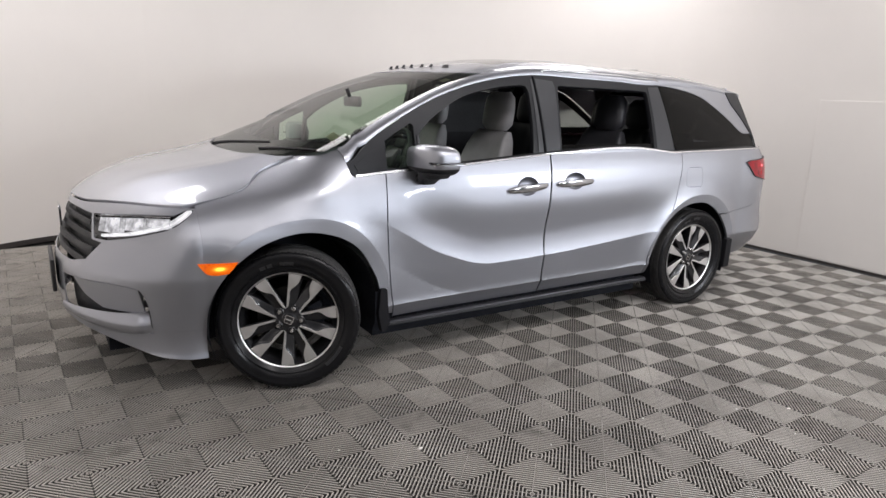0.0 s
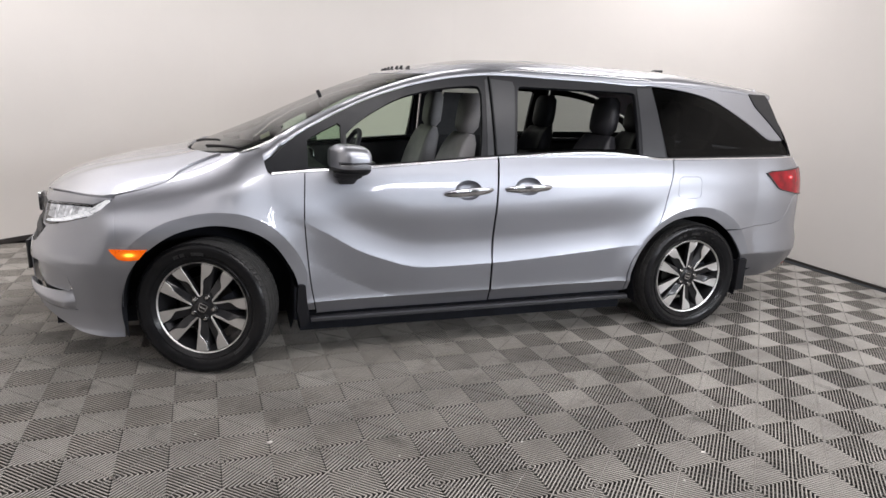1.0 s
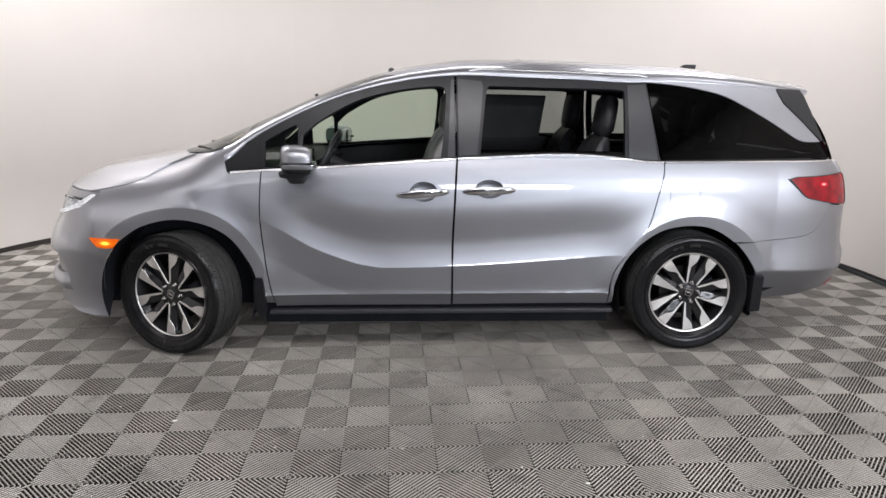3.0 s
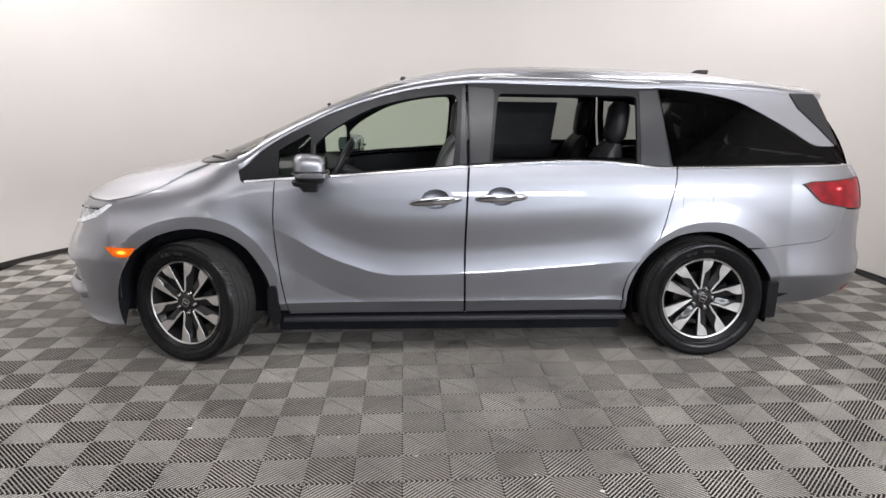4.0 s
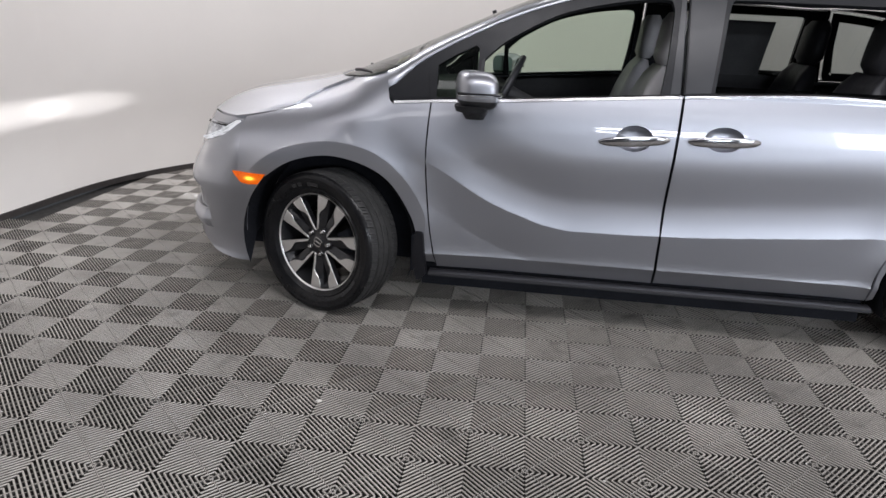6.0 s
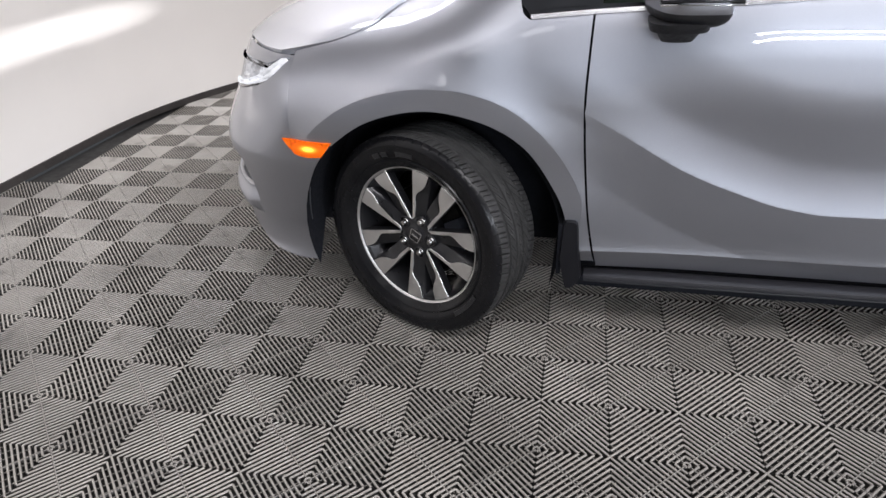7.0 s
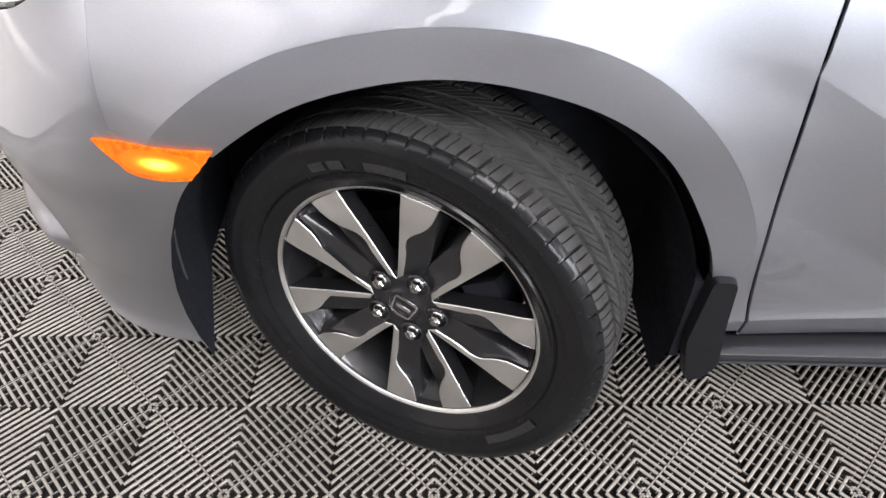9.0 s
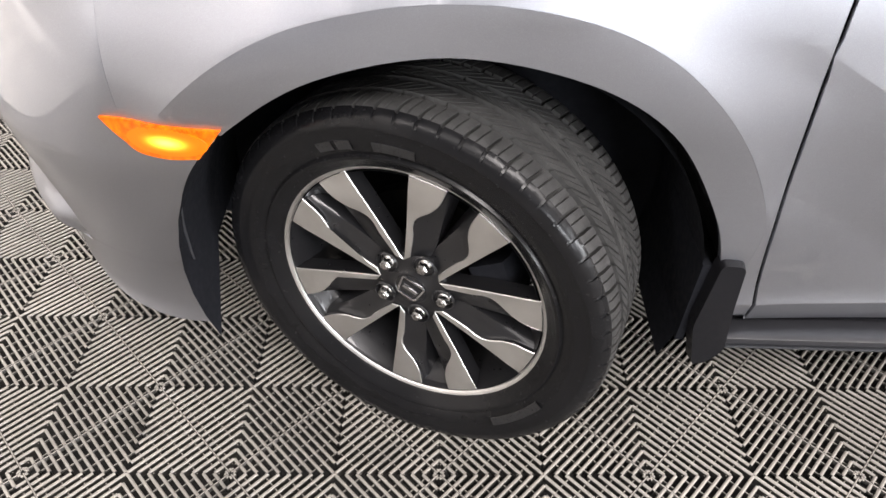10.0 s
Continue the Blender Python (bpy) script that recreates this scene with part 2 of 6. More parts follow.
def loft(rings, bm=None, caps=True, closed=True):
    """A skin through rings of equal length."""
    bm = bm or bmesh.new()
    rows = [[bm.verts.new(p) for p in ring] for ring in rings]
    n = len(rows[0])
    for a, b in zip(rows, rows[1:]):
        for i in range(n if closed else n - 1):
            j = (i + 1) % n
            try:
                bm.faces.new((a[i], a[j], b[j], b[i]))
            except ValueError:
                pass
    if caps and closed:
        for r in (rows[0], rows[-1]):
            try:
                bm.faces.new(r)
            except ValueError:
                pass
    return bm


def superring(c, u, v, a, b, power=2.6, count=28):
    """A rounded-square ring round c in the plane of u and v."""
    c, u, v = Vector(c), Vector(u), Vector(v)
    out = []
    for k in range(count):
        t = 2 * math.pi * k / count
        ct, st = math.cos(t), math.sin(t)
        out.append(c + u * (a * math.copysign(abs(ct) ** (2 / power), ct)) + v * (b * math.copysign(abs(st) ** (2 / power), st)))
    return out


def lathe(profile, count=96, bm=None, closed=False):
    """Turns (radius, along) rows about the y axis."""
    bm = bm or bmesh.new()
    rows = []
    for r, y in profile:
        rows.append([bm.verts.new((r * math.cos(2 * math.pi * k / count), y, r * math.sin(2 * math.pi * k / count))) for k in range(count)])
    pairs = list(zip(rows, rows[1:])) + ([(rows[-1], rows[0])] if closed else [])
    for a, b in pairs:
        for i in range(count):
            j = (i + 1) % count
            bm.faces.new((a[i], b[i], b[j], a[j]))
    return bm


def prism(outline, y0, y1, bm=None, inset=0.0):
    """A flat outline in x and z, pulled from y0 to y1 (the y0 side drawn in by inset)."""
    bm = bm or bmesh.new()
    n = len(outline)
    front = shrink(outline, inset) if inset else outline
    a = [bm.verts.new((p[0], y0, p[1])) for p in front]
    b = [bm.verts.new((p[0], y1, p[1])) for p in outline]
    bm.faces.new(a)
    bm.faces.new(list(reversed(b)))
    for i in range(n):
        j = (i + 1) % n
        bm.faces.new((a[i], b[i], b[j], a[j]))
    return bm


def tube(points, r, bm=None, count=8, caps=True):
    """A round bar along points."""
    bm = bm or bmesh.new()
    pts = [Vector(p) for p in points]
    rings = []
    for i, p in enumerate(pts):
        d = (pts[min(i + 1, len(pts) - 1)] - pts[max(i - 1, 0)]).normalized()
        up = Vector((0, 0, 1)) if abs(d.z) < 0.9 else Vector((1, 0, 0))
        u = d.cross(up).normalized()
        v = d.cross(u)
        rr = r[i] if isinstance(r, (list, tuple)) else r
        rings.append([p + u * rr * math.cos(2 * math.pi * k / count) + v * rr * math.sin(2 * math.pi * k / count) for k in range(count)])
    return loft(rings, bm, caps)


def curve(*pts, n=6):
    """A smooth open path through points."""
    if len(pts) < 3:
        return [tuple(p) for p in pts]
    out = []
    P = [tuple(p) for p in pts]
    for i in range(len(P) - 1):
        p0, p1, p2, p3 = P[max(i - 1, 0)], P[i], P[i + 1], P[min(i + 2, len(P) - 1)]
        for k in range(n):
            t = k / n
            out.append(tuple(0.5 * (2 * b + (c - a) * t + (2 * a - 5 * b + 4 * c - d) * t * t + (3 * b - a - 3 * c + d) * t ** 3) for a, b, c, d in zip(p0, p1, p2, p3)))
    out.append(P[-1])
    return out


def ring_of(*paths):
    """Joins paths to one closed outline without doubled points."""
    out = []
    for path in paths:
        for p in path:
            if not out or math.dist(p, out[-1]) > 1e-4:
                out.append(tuple(p))
    if math.dist(out[0], out[-1]) < 1e-4:
        out.pop()
    return out


def area_of(o):
    return 0.5 * sum(o[i - 1][0] * o[i][1] - o[i][0] * o[i - 1][1] for i in range(len(o)))


def shrink(o, g):
    """Draws a closed outline in by g."""
    s = 1 if area_of(o) > 0 else -1
    out = []
    n = len(o)
    for i in range(n):
        a, b, c = o[i - 1], o[i], o[(i + 1) % n]
        d1 = Vector((b[0] - a[0], b[1] - a[1]))
        d2 = Vector((c[0] - b[0], c[1] - b[1]))
        d1 = d1.normalized() if d1.length else d1
        d2 = d2.normalized() if d2.length else d2
        n1, n2 = Vector((-d1.y, d1.x)), Vector((-d2.y, d2.x))
        m = n1 + n2
        m = m.normalized() if m.length > 1e-6 else n1
        k = g / max(0.4, m.dot(n1))
        out.append((b[0] + s * m.x * k, b[1] + s * m.y * k))
    return out


def rounded(o, r, n=4):
    """Rounds all corners of an outline by r."""
    out = []
    m = len(o)
    for i in range(m):
        a, b, c = Vector(o[i - 1]), Vector(o[i]), Vector(o[(i + 1) % m])
        k = min(r, (a - b).length * 0.45, (c - b).length * 0.45)
        p, q = b + (a - b).normalized() * k, b + (c - b).normalized() * k
        for j in range(n + 1):
            t = j / n
            out.append(tuple(p * (1 - t) ** 2 + b * 2 * t * (1 - t) + q * t * t))
    return out


def skin(outline, f, step, gap=0.003, flange=0.022, holes=(), flip=False, thick=False):
    """Cuts an outline (with holes) into a fine net, lays it on the surface f(a, b) and turns its edge inwards.
    Returns verts, faces and normals."""
    o = list(outline)
    if area_of(o) < 0:
        o.reverse()
    if gap:
        o = shrink(o, gap)
    loops = [o]
    for h in holes:
        h = list(h)
        if area_of(h) > 0:
            h.reverse()
        loops.append(h)
    pts, edges = [], []
    for lp in loops:
        k = len(pts)
        pts += [Vector((p[0], p[1])) for p in lp]
        edges += [(k + i, k + (i + 1) % len(lp)) for i in range(len(lp))]
    out, _, tris, *_ = delaunay_2d_cdt(pts, edges, [], 0, 1e-6)

    def inside(x, y):
        hit = False
        for lp in loops:
            for (x0, y0), (x1, y1) in zip(lp, lp[1:] + lp[:1]):
                if (y0 > y) != (y1 > y) and x < x0 + (y - y0) * (x1 - x0) / (y1 - y0):
                    hit = not hit
        return hit

    flat = [Vector((p.x, p.y, 0)) for p in out]
    bm = bmesh.new()
    vs = [bm.verts.new(p) for p in flat]
    for tri in tris:
        a, b, c = (flat[i] for i in tri)
        m = (a + b + c) / 3
        if not inside(m.x, m.y):
            continue
        if (b - a).cross(c - a).z < 0:
            tri = (tri[0], tri[2], tri[1])
        bm.faces.new([vs[i] for i in tri])
    bmesh.ops.delete(bm, geom=[v for v in bm.verts if not v.link_faces], context="VERTS")
    xs, ys = [p.x for p in flat], [p.y for p in flat]
    sa, sb = step if isinstance(step, (tuple, list)) else (step, step)
    for lo, hi, s, axis in ((min(xs), max(xs), sa, 0), (min(ys), max(ys), sb, 1)):
        k = math.floor(lo / s) + 1
        while k * s < hi:
            co = Vector((k * s, 0, 0)) if axis == 0 else Vector((0, k * s, 0))
            no = Vector((1, 0, 0)) if axis == 0 else Vector((0, 1, 0))
            bmesh.ops.bisect_plane(bm, geom=bm.verts[:] + bm.edges[:] + bm.faces[:], dist=1e-6, plane_co=co, plane_no=no)
            k += 1
    bm.verts.index_update()
    e = 1e-3

    def at(a, b):
        return Vector(f(a, b))

    verts, normals = [], []
    sign = -1 if flip else 1
    for v in bm.verts:
        a, b = v.co.x, v.co.y
        p = at(a, b)
        nn = (at(a + e, b) - at(a - e, b)).cross(at(a, b + e) - at(a, b - e)) * sign
        verts.append(p)
        normals.append(nn.normalized() if nn.length > 1e-12 else Vector((0, 0, 1)))
    faces = []
    for fc in bm.faces:
        ids = [v.index for v in fc.verts]
        faces.append(ids if not flip else ids[::-1])
    if flange:
        edge = [(l.vert.index, l.link_loop_next.vert.index) for ed in bm.edges if len(ed.link_faces) == 1 for l in ed.link_loops]
        for i, j in edge:
            pi, pj = verts[i], verts[j]
            qi, qj = pi - normals[i] * flange, pj - normals[j] * flange
            out = (pj - pi).cross(normals[i]) * sign
            out = out.normalized() if out.length > 1e-12 else normals[i]
            k = len(verts)
            verts += [pi.copy(), pj.copy(), qj, qi]
            lean_i, lean_j = (out + normals[i] * 0.5).normalized(), (out + normals[j] * 0.5).normalized()
            normals += [lean_i, lean_j, out, out]
            quad = [k, k + 3, k + 2, k + 1]
            faces.append(quad if not flip else quad[::-1])
    bm.free()
    return verts, faces, normals


def panel(name, outline, f, step, material, parent, label="", mirror=True, **kw):
    """A curved panel, and its mirror image on the other side of the van."""
    v, fc, n = skin(outline, f, step, **kw)
    made = [mesh_object(name, v, fc, material, parent, label, True, n)]
    if mirror:
        v2 = [(p[0], -p[1], p[2]) for p in v]
        n2 = [(p[0], -p[1], p[2]) for p in n]
        made.append(mesh_object(name, v2, [q[::-1] for q in fc], material, parent, label, True, n2))
    return made


def flipped(bm):
    """A copy of a bmesh on the van's other side."""
    b2 = bm.copy()
    for v in b2.verts:
        v.co.y = -v.co.y
    bmesh.ops.reverse_faces(b2, faces=b2.faces)
    return b2

# ---- the van's surfaces: x backwards from the front axle, y half width, z up ----
def lerp_tab(tab, x):
    """Smooth table look-up (monotone cubic between rows)."""
    if x <= tab[0][0]:
        return tab[0][1]
    if x >= tab[-1][0]:
        return tab[-1][1]
    n = len(tab)
    k = 0
    while tab[k + 1][0] < x:
        k += 1
    def slope(i):
        if i == 0 or i == n - 1:
            j = min(i, n - 2)
            return (tab[j + 1][1] - tab[j][1]) / (tab[j + 1][0] - tab[j][0])
        a = (tab[i][1] - tab[i - 1][1]) / (tab[i][0] - tab[i - 1][0])
        b = (tab[i + 1][1] - tab[i][1]) / (tab[i + 1][0] - tab[i][0])
        return 0.0 if a * b <= 0 else 2 * a * b / (a + b)
    (x0, y0), (x1, y1) = tab[k], tab[k + 1]
    h = x1 - x0
    t = (x - x0) / h
    m0, m1 = slope(k) * h, slope(k + 1) * h
    return (2*t**3 - 3*t**2 + 1)*y0 + (t**3 - 2*t**2 + t)*m0 + (-2*t**3 + 3*t**2)*y1 + (t**3 - t**2)*m1


def sstep(a, b, x):
    t = min(1.0, max(0.0, (x - a) / (b - a)))
    return t * t * (3 - 2 * t)


PLAN = [(-0.5, 0.955), (-0.3, 0.975), (0.0, 0.985), (0.5, 0.98), (1.6, 0.982), (2.6, 0.985), (3.1, 0.985), (3.5, 0.965), (3.9, 0.915)]
HOOD_TOP = [(-1.0, 0.9), (-0.9, 0.945), (-0.8, 0.985), (-0.6, 1.03), (-0.4, 1.07), (-0.2, 1.105), (-0.1, 1.125), (0.0, 1.15), (0.1, 1.18), (0.2, 1.22), (0.3, 1.26), (0.5, 1.30)]
HOOD_POW = [(-0.9, 2.6), (-0.45, 2.75), (-0.2, 3.0), (-0.1, 3.2), (0.0, 3.6), (0.1, 4.3), (0.2, 5.2), (0.3, 5.5), (0.5, 6.0)]
CREASE = [(0.45, 0.83), (0.62, 0.735), (0.8, 0.63), (0.95, 0.57), (1.08, 0.53), (1.2, 0.515), (1.6, 0.523), (2.16, 0.56), (2.54, 0.593)]
PROFILE = [(0.18, -0.055), (0.25, -0.04), (0.30, -0.03), (0.42, -0.018), (0.6, -0.012), (0.75, -0.004), (0.86, 0.0), (0.95, -0.004), (1.02, -0.013), (1.08, -0.028), (1.14, -0.049)]

# the bumper's corner: tucked in below the lamp, flared at the chin
CORNER = [(0.18, -0.040), (0.215, -0.046), (0.245, -0.053), (0.30, -0.057), (0.42, -0.046), (0.52, -0.028), (0.62, -0.010), (0.75, -0.004)]


ARCH_SIDE = [0]
CREASE_SIDE = [0]
LOW_SIDE = [0]
LOW_EDGE = 0.354


def crease_r(deg):
    """Radius of the crease round the front wheel: wider behind the axle."""
    return 0.492 + 0.046 * (1 - sstep(50, 105, deg)) - 0.03 * (1 - sstep(5, 20, deg))


def arch_bump(x, z, cx, r):
    """The flare round a wheel opening: the skin swells towards a crease, then drops straight to the lip.
    ARCH_SIDE holds 1 while the skin outside the crease is laid, -1 for the lip."""
    d = math.hypot(x - cx, z - 0.36)
    if cx < 1:
        r = crease_r(math.degrees(math.atan2(z - 0.36, x - cx)))
    d = max(d, r) if ARCH_SIDE[0] > 0 else min(d, r) if ARCH_SIDE[0] < 0 else d
    t = min(1.0, max(0.0, (d - r) / 0.13))
    low = sstep(0.22, 0.5, z)
    if d < r or ARCH_SIDE[0] < 0:
        return (0.020 - 0.10 * (r - d)) * low
    return 0.020 * (1 - t) ** 2 * low


def side_y(x, z):
    """Half width of the body side below the windows."""
    w = lerp_tab(PLAN, x)
    y = w + lerp_tab(PROFILE, z)
    if x < 0.7:
        zs = 0.66
        if z > zs:
            f = min(0.9999, (z - zs) / (lerp_tab(HOOD_TOP, x) - zs))
            m = lerp_tab(HOOD_POW, x)
            yh = (w - 0.008) * (1 - f ** m) ** (1 / m)
            k = max(sstep(0.35, 0.7, x), 1 - sstep(0.66, 0.84, z))
            y = yh * (1 - k) + y * k
    # crease of the lower doors: proud below, scooped above
    if 0.3 < x < 2.75:
        zc = lerp_tab(CREASE, x)
        amp = 0.02 * sstep(0.35, 0.9, x) * (1 - sstep(2.35, 2.7, x))
        d = z - zc
        d = max(d, 0.0) if CREASE_SIDE[0] > 0 else min(d, 0.0) if CREASE_SIDE[0] < 0 else d
        if d > 0 or CREASE_SIDE[0] > 0:
            y -= amp * (1 - (1 - min(1.0, d / 0.16)) ** 2) * (1 - sstep(0.12, 0.36, d))
        else:
            y -= amp * 5 * min(0.2, -d)
    # lower edge of the doors
    if 0.4 < x < 2.7:
        zl = z - 0.006 * (x - 1.5)
        d = zl - LOW_EDGE
        d = max(d, 0.0) if LOW_SIDE[0] > 0 else min(d, 0.0) if LOW_SIDE[0] < 0 else d
        y += 0.009 * math.exp(-d / 0.03) if d > 0 or LOW_SIDE[0] > 0 else 0.009 + 0.32 * d
    if x < 0.8:
        y += arch_bump(x, z, 0.0, 0.495) * sstep(-0.50, -0.26, x) * (1 - 0.5 * sstep(0.15, 0.46, x))
    if x > 2.2:
        y += arch_bump(x, z, 2.985, 0.468)
    if x < 0.75 and z > 0.95:
        y -= (0.047 * sstep(0.95, 1.12, z) + 0.06 * max(0.0, z - 1.12)) * (1 - sstep(0.15, 0.35, x))
    # shoulder behind the wheel leans in
    if 0.15 < x < 1.0 and z > 0.81:
        lean = 0.7 * min(z - 0.81, 0.14) ** 2 + 0.196 * max(0.0, z - 0.95)
        y -= lean * sstep(0.15, 0.35, x) * (1 - sstep(0.5, 1.0, x))
    if x < -0.15 and z < 0.75:
        y += (lerp_tab(CORNER, z) - lerp_tab(PROFILE, z)) * (1 - sstep(-0.38, -0.15, x))
    return y


def glass_y(x, z):
    """Half width of the window sides."""
    d = z - 1.13
    y = 0.89 - 0.25 * d - 0.25 * d * d
    if x > 2.7:
        y -= 0.095 * ((x - 2.7) / 1.1) ** 2
    return y


NOSE = [(0.08, -0.80), (0.14, -0.89), (0.22, -0.95), (0.30, -0.97), (0.45, -0.985), (0.55, -0.985), (0.65, -0.965), (0.75, -0.935), (0.85, -0.90), (0.93, -0.86)]


TAIL_X = [(0.22, 3.97), (0.30, 4.05), (0.45, 4.13), (0.55, 4.14), (0.65, 4.11), (0.9, 4.09), (1.05, 4.06), (1.14, 4.0)]


def body_y(x, z):
    """Body side with the rounded rear corner."""
    if x <= 3.45:
        return side_y(x, z)
    t = min(0.9999, (x - 3.45) / (lerp_tab(TAIL_X, z) - 3.45))
    return side_y(3.45, z) * (1 - t ** 3.2) ** (1 / 3.2)


def body(x, z):
    return (x, -body_y(x, z), z)


def panes(x, z):
    return (x, -glass_y(x, z), z)


# how far round the nose a coordinate lies, at bumper height and at lamp height
NOSE_LOW = [(0.0, 0.0), (0.1, 0.107), (0.3, 0.284), (0.5, 0.465), (0.7, 0.652), (0.8, 0.751), (0.9, 0.858), (0.97, 0.945), (1.0, 1.0)]
NOSE_HIGH = [(0.0, 0.0), (0.1, 0.116), (0.3, 0.278), (0.5, 0.444), (0.7, 0.619), (0.8, 0.714), (0.9, 0.822), (0.97, 0.919), (1.0, 1.0)]


def nose_skin(s, z):
    """Bumper skin that runs on straight to the wheel opening beyond s = 1."""
    if abs(s) >= 1:
        x = -0.42 + abs(s) - 1
        return (x, math.copysign(side_y(x, z), s), z)
    w = side_y(-0.42, z)
    length = -0.42 - lerp_tab(NOSE, z)
    a = (1 - abs(s)) * math.pi / 2
    up = sstep(0.6, 0.8, z)
    e = 1.0 + 0.2 * up - 0.08 * (1 - sstep(0.2, 0.26, z))
    t = lerp_tab(NOSE_LOW, abs(s)) * (1 - up) + lerp_tab(NOSE_HIGH, abs(s)) * up
    a = (1 - t) * math.pi / 2
    return (-0.42 - length * max(0.0, math.sin(a)) ** e, math.copysign(w * max(0.0, math.cos(a)) ** e, s), z)


def tail_skin(s, z):
    if abs(s) >= 1:
        x = 3.45 - (abs(s) - 1)
        return (x, math.copysign(side_y(x, z) - 0.42 * max(0.0, 0.495 - z) * sstep(3.28, 3.45, x), s), z)
    w = side_y(3.45, z) - 0.42 * max(0.0, 0.495 - z)
    length = lerp_tab(TAIL_X, z) - 3.45
    a = (1 - abs(s)) * math.pi / 2
    return (3.45 + length * max(0.0, math.sin(a)) ** 0.625, math.copysign(w * max(0.0, math.cos(a)) ** 0.625, s), z)


def tail_s(x, z):
    """The coordinate along the rear bumper of a point x on the body side."""
    if x <= 3.45:
        return -(1 + 3.45 - x)
    t = (x - 3.45) / (lerp_tab(TAIL_X, z) - 3.45)
    return -(1 - math.asin(min(1.0, t ** 1.6)) / (math.pi / 2))


EAVES = [(-0.3, 1.03), (0.0, 1.06), (0.15, 1.085), (0.308, 1.115), (0.453, 1.23), (0.675, 1.355), (0.929, 1.465), (1.188, 1.538), (1.383, 1.574),
         (1.578, 1.594), (1.678, 1.597), (2.006, 1.588), (2.335, 1.579), (2.6, 1.566), (2.85, 1.572), (3.1, 1.562), (3.3, 1.55), (3.5, 1.53), (3.8, 1.49)]
CROWN = [(-0.3, 1.02), (-0.1, 1.115), (0.1, 1.195), (0.3, 1.278), (0.6, 1.408), (0.8, 1.493), (1.0, 1.569), (1.2, 1.630), (1.4, 1.670), (1.7, 1.707), (2.05, 1.713),
         (2.4, 1.705), (2.8, 1.690), (3.04, 1.678), (3.25, 1.655), (3.6, 1.608), (3.8, 1.58)]


def roof(x, v):
    """Windscreen, pillars and roof in one sheet: v from -1 (driver's eaves) to 1."""
    zg, zc = lerp_tab(EAVES, x), lerp_tab(CROWN, x)
    yg = glass_y(x, zg)
    if x < 0.42:
        yg = min(yg, side_y(x, zg) - 0.004)
    a = min(1.0, abs(v)) * math.pi / 2
    return (x, math.copysign(yg * math.sin(a) ** 0.87, v), zg + (zc - zg) * max(0.0, math.cos(a)) ** 0.87)


def hood_raw(x, y):
    w = lerp_tab(PLAN, x) - 0.008
    m = lerp_tab(HOOD_POW, x)
    z = 0.66 + (lerp_tab(HOOD_TOP, x) - 0.66) * (1 - min(0.999, abs(y) / w) ** m) ** (1 / m)
    # the raised shoulders of the bonnet
    return z + 0.008 * math.exp(-((abs(y) - (0.52 + 0.12 * x)) / 0.08) ** 2)


BUMPER_TOP = [(-1.0, 0.924), (-0.9, 0.926), (-0.675, 0.925), (-0.49, 0.915), (-0.26, 0.895), (0.0, 0.888)]
HOOD_LIP = [nose_skin(s, lerp_tab(BUMPER_TOP, s)) for s in np.linspace(0.0, -1.0, 41)]
LIP_X = [(-p[1], p[0]) for p in HOOD_LIP]
LIP_Z = [(-p[1], p[2] + 0.009) for p in HOOD_LIP]


def hood(x, y):
    """Bonnet: its front edge comes down to the top of the bumper."""
    y1 = min(abs(y), LIP_X[-1][0])
    xe, ze = lerp_tab(LIP_X, y1), lerp_tab(LIP_Z, y1)
    t = min(1.0, max(0.0, (x - xe) / 0.30))
    return (x, y, hood_raw(x, y) + (ze - hood_raw(xe, y1)) * (1 - t) ** 2.2)


def lifted(f, d):
    """The surface f, moved out along its normal by d (d a number or a function of the two coordinates)."""
    def g(a, b):
        e = 1e-3
        p = Vector(f(a, b))
        n = (Vector(f(a + e, b)) - Vector(f(a - e, b))).cross(Vector(f(a, b + e)) - Vector(f(a, b - e)))
        n = n.normalized() if n.length > 1e-12 else Vector((0, 0, 1))
        return p + n * (d(a, b) if callable(d) else d)
    return g

# ---- the room ----
WALL_X0, WALL_X1, WALL_Y0, WALL_Y1 = -2.63, 5.27, -8.6, 3.23
R_L, R_R = 2.63, 2.61


def wall_run(name, pts, height, thick, label, z0=0.0):
    """A wall along floor points, with thickness to its outer (left) side."""
    n = len(pts)
    off = []
    for i in range(n):
        a, b = Vector(pts[max(0, i - 1)]), Vector(pts[min(n - 1, i + 1)])
        d = (b - a).normalized()
        off.append(Vector(pts[i]) + Vector((-d.y, d.x)) * thick)
    verts = [(p[0], p[1], z) for p in pts for z in (z0, height)] + [(p[0], p[1], z) for p in off for z in (z0, height)]
    faces = []
    m = 2 * n
    for i in range(n - 1):
        a = 2 * i
        faces += [(a, a + 1, a + 3, a + 2), (m + a, m + a + 2, m + a + 3, m + a + 1), (a + 1, m + a + 1, m + a + 3, a + 3), (a, a + 2, m + a + 2, m + a)]
    faces += [(0, m, m + 1, 1), (m - 2, m - 1, 2 * m - 1, 2 * m - 2)]
    return verts, faces


def build_wall(name, pts, label, smooth):
    v, f = wall_run(name, pts, CEILING, 0.12, label)
    bm = bmesh.new()
    vs = [bm.verts.new(p) for p in v]
    for q in f:
        bm.faces.new([vs[i] for i in q])
    ob = part(name, bm, WALL_PAINT, None, "", 30 if smooth else 0)
    return tagged(ob, label, "wall", kind="structure")


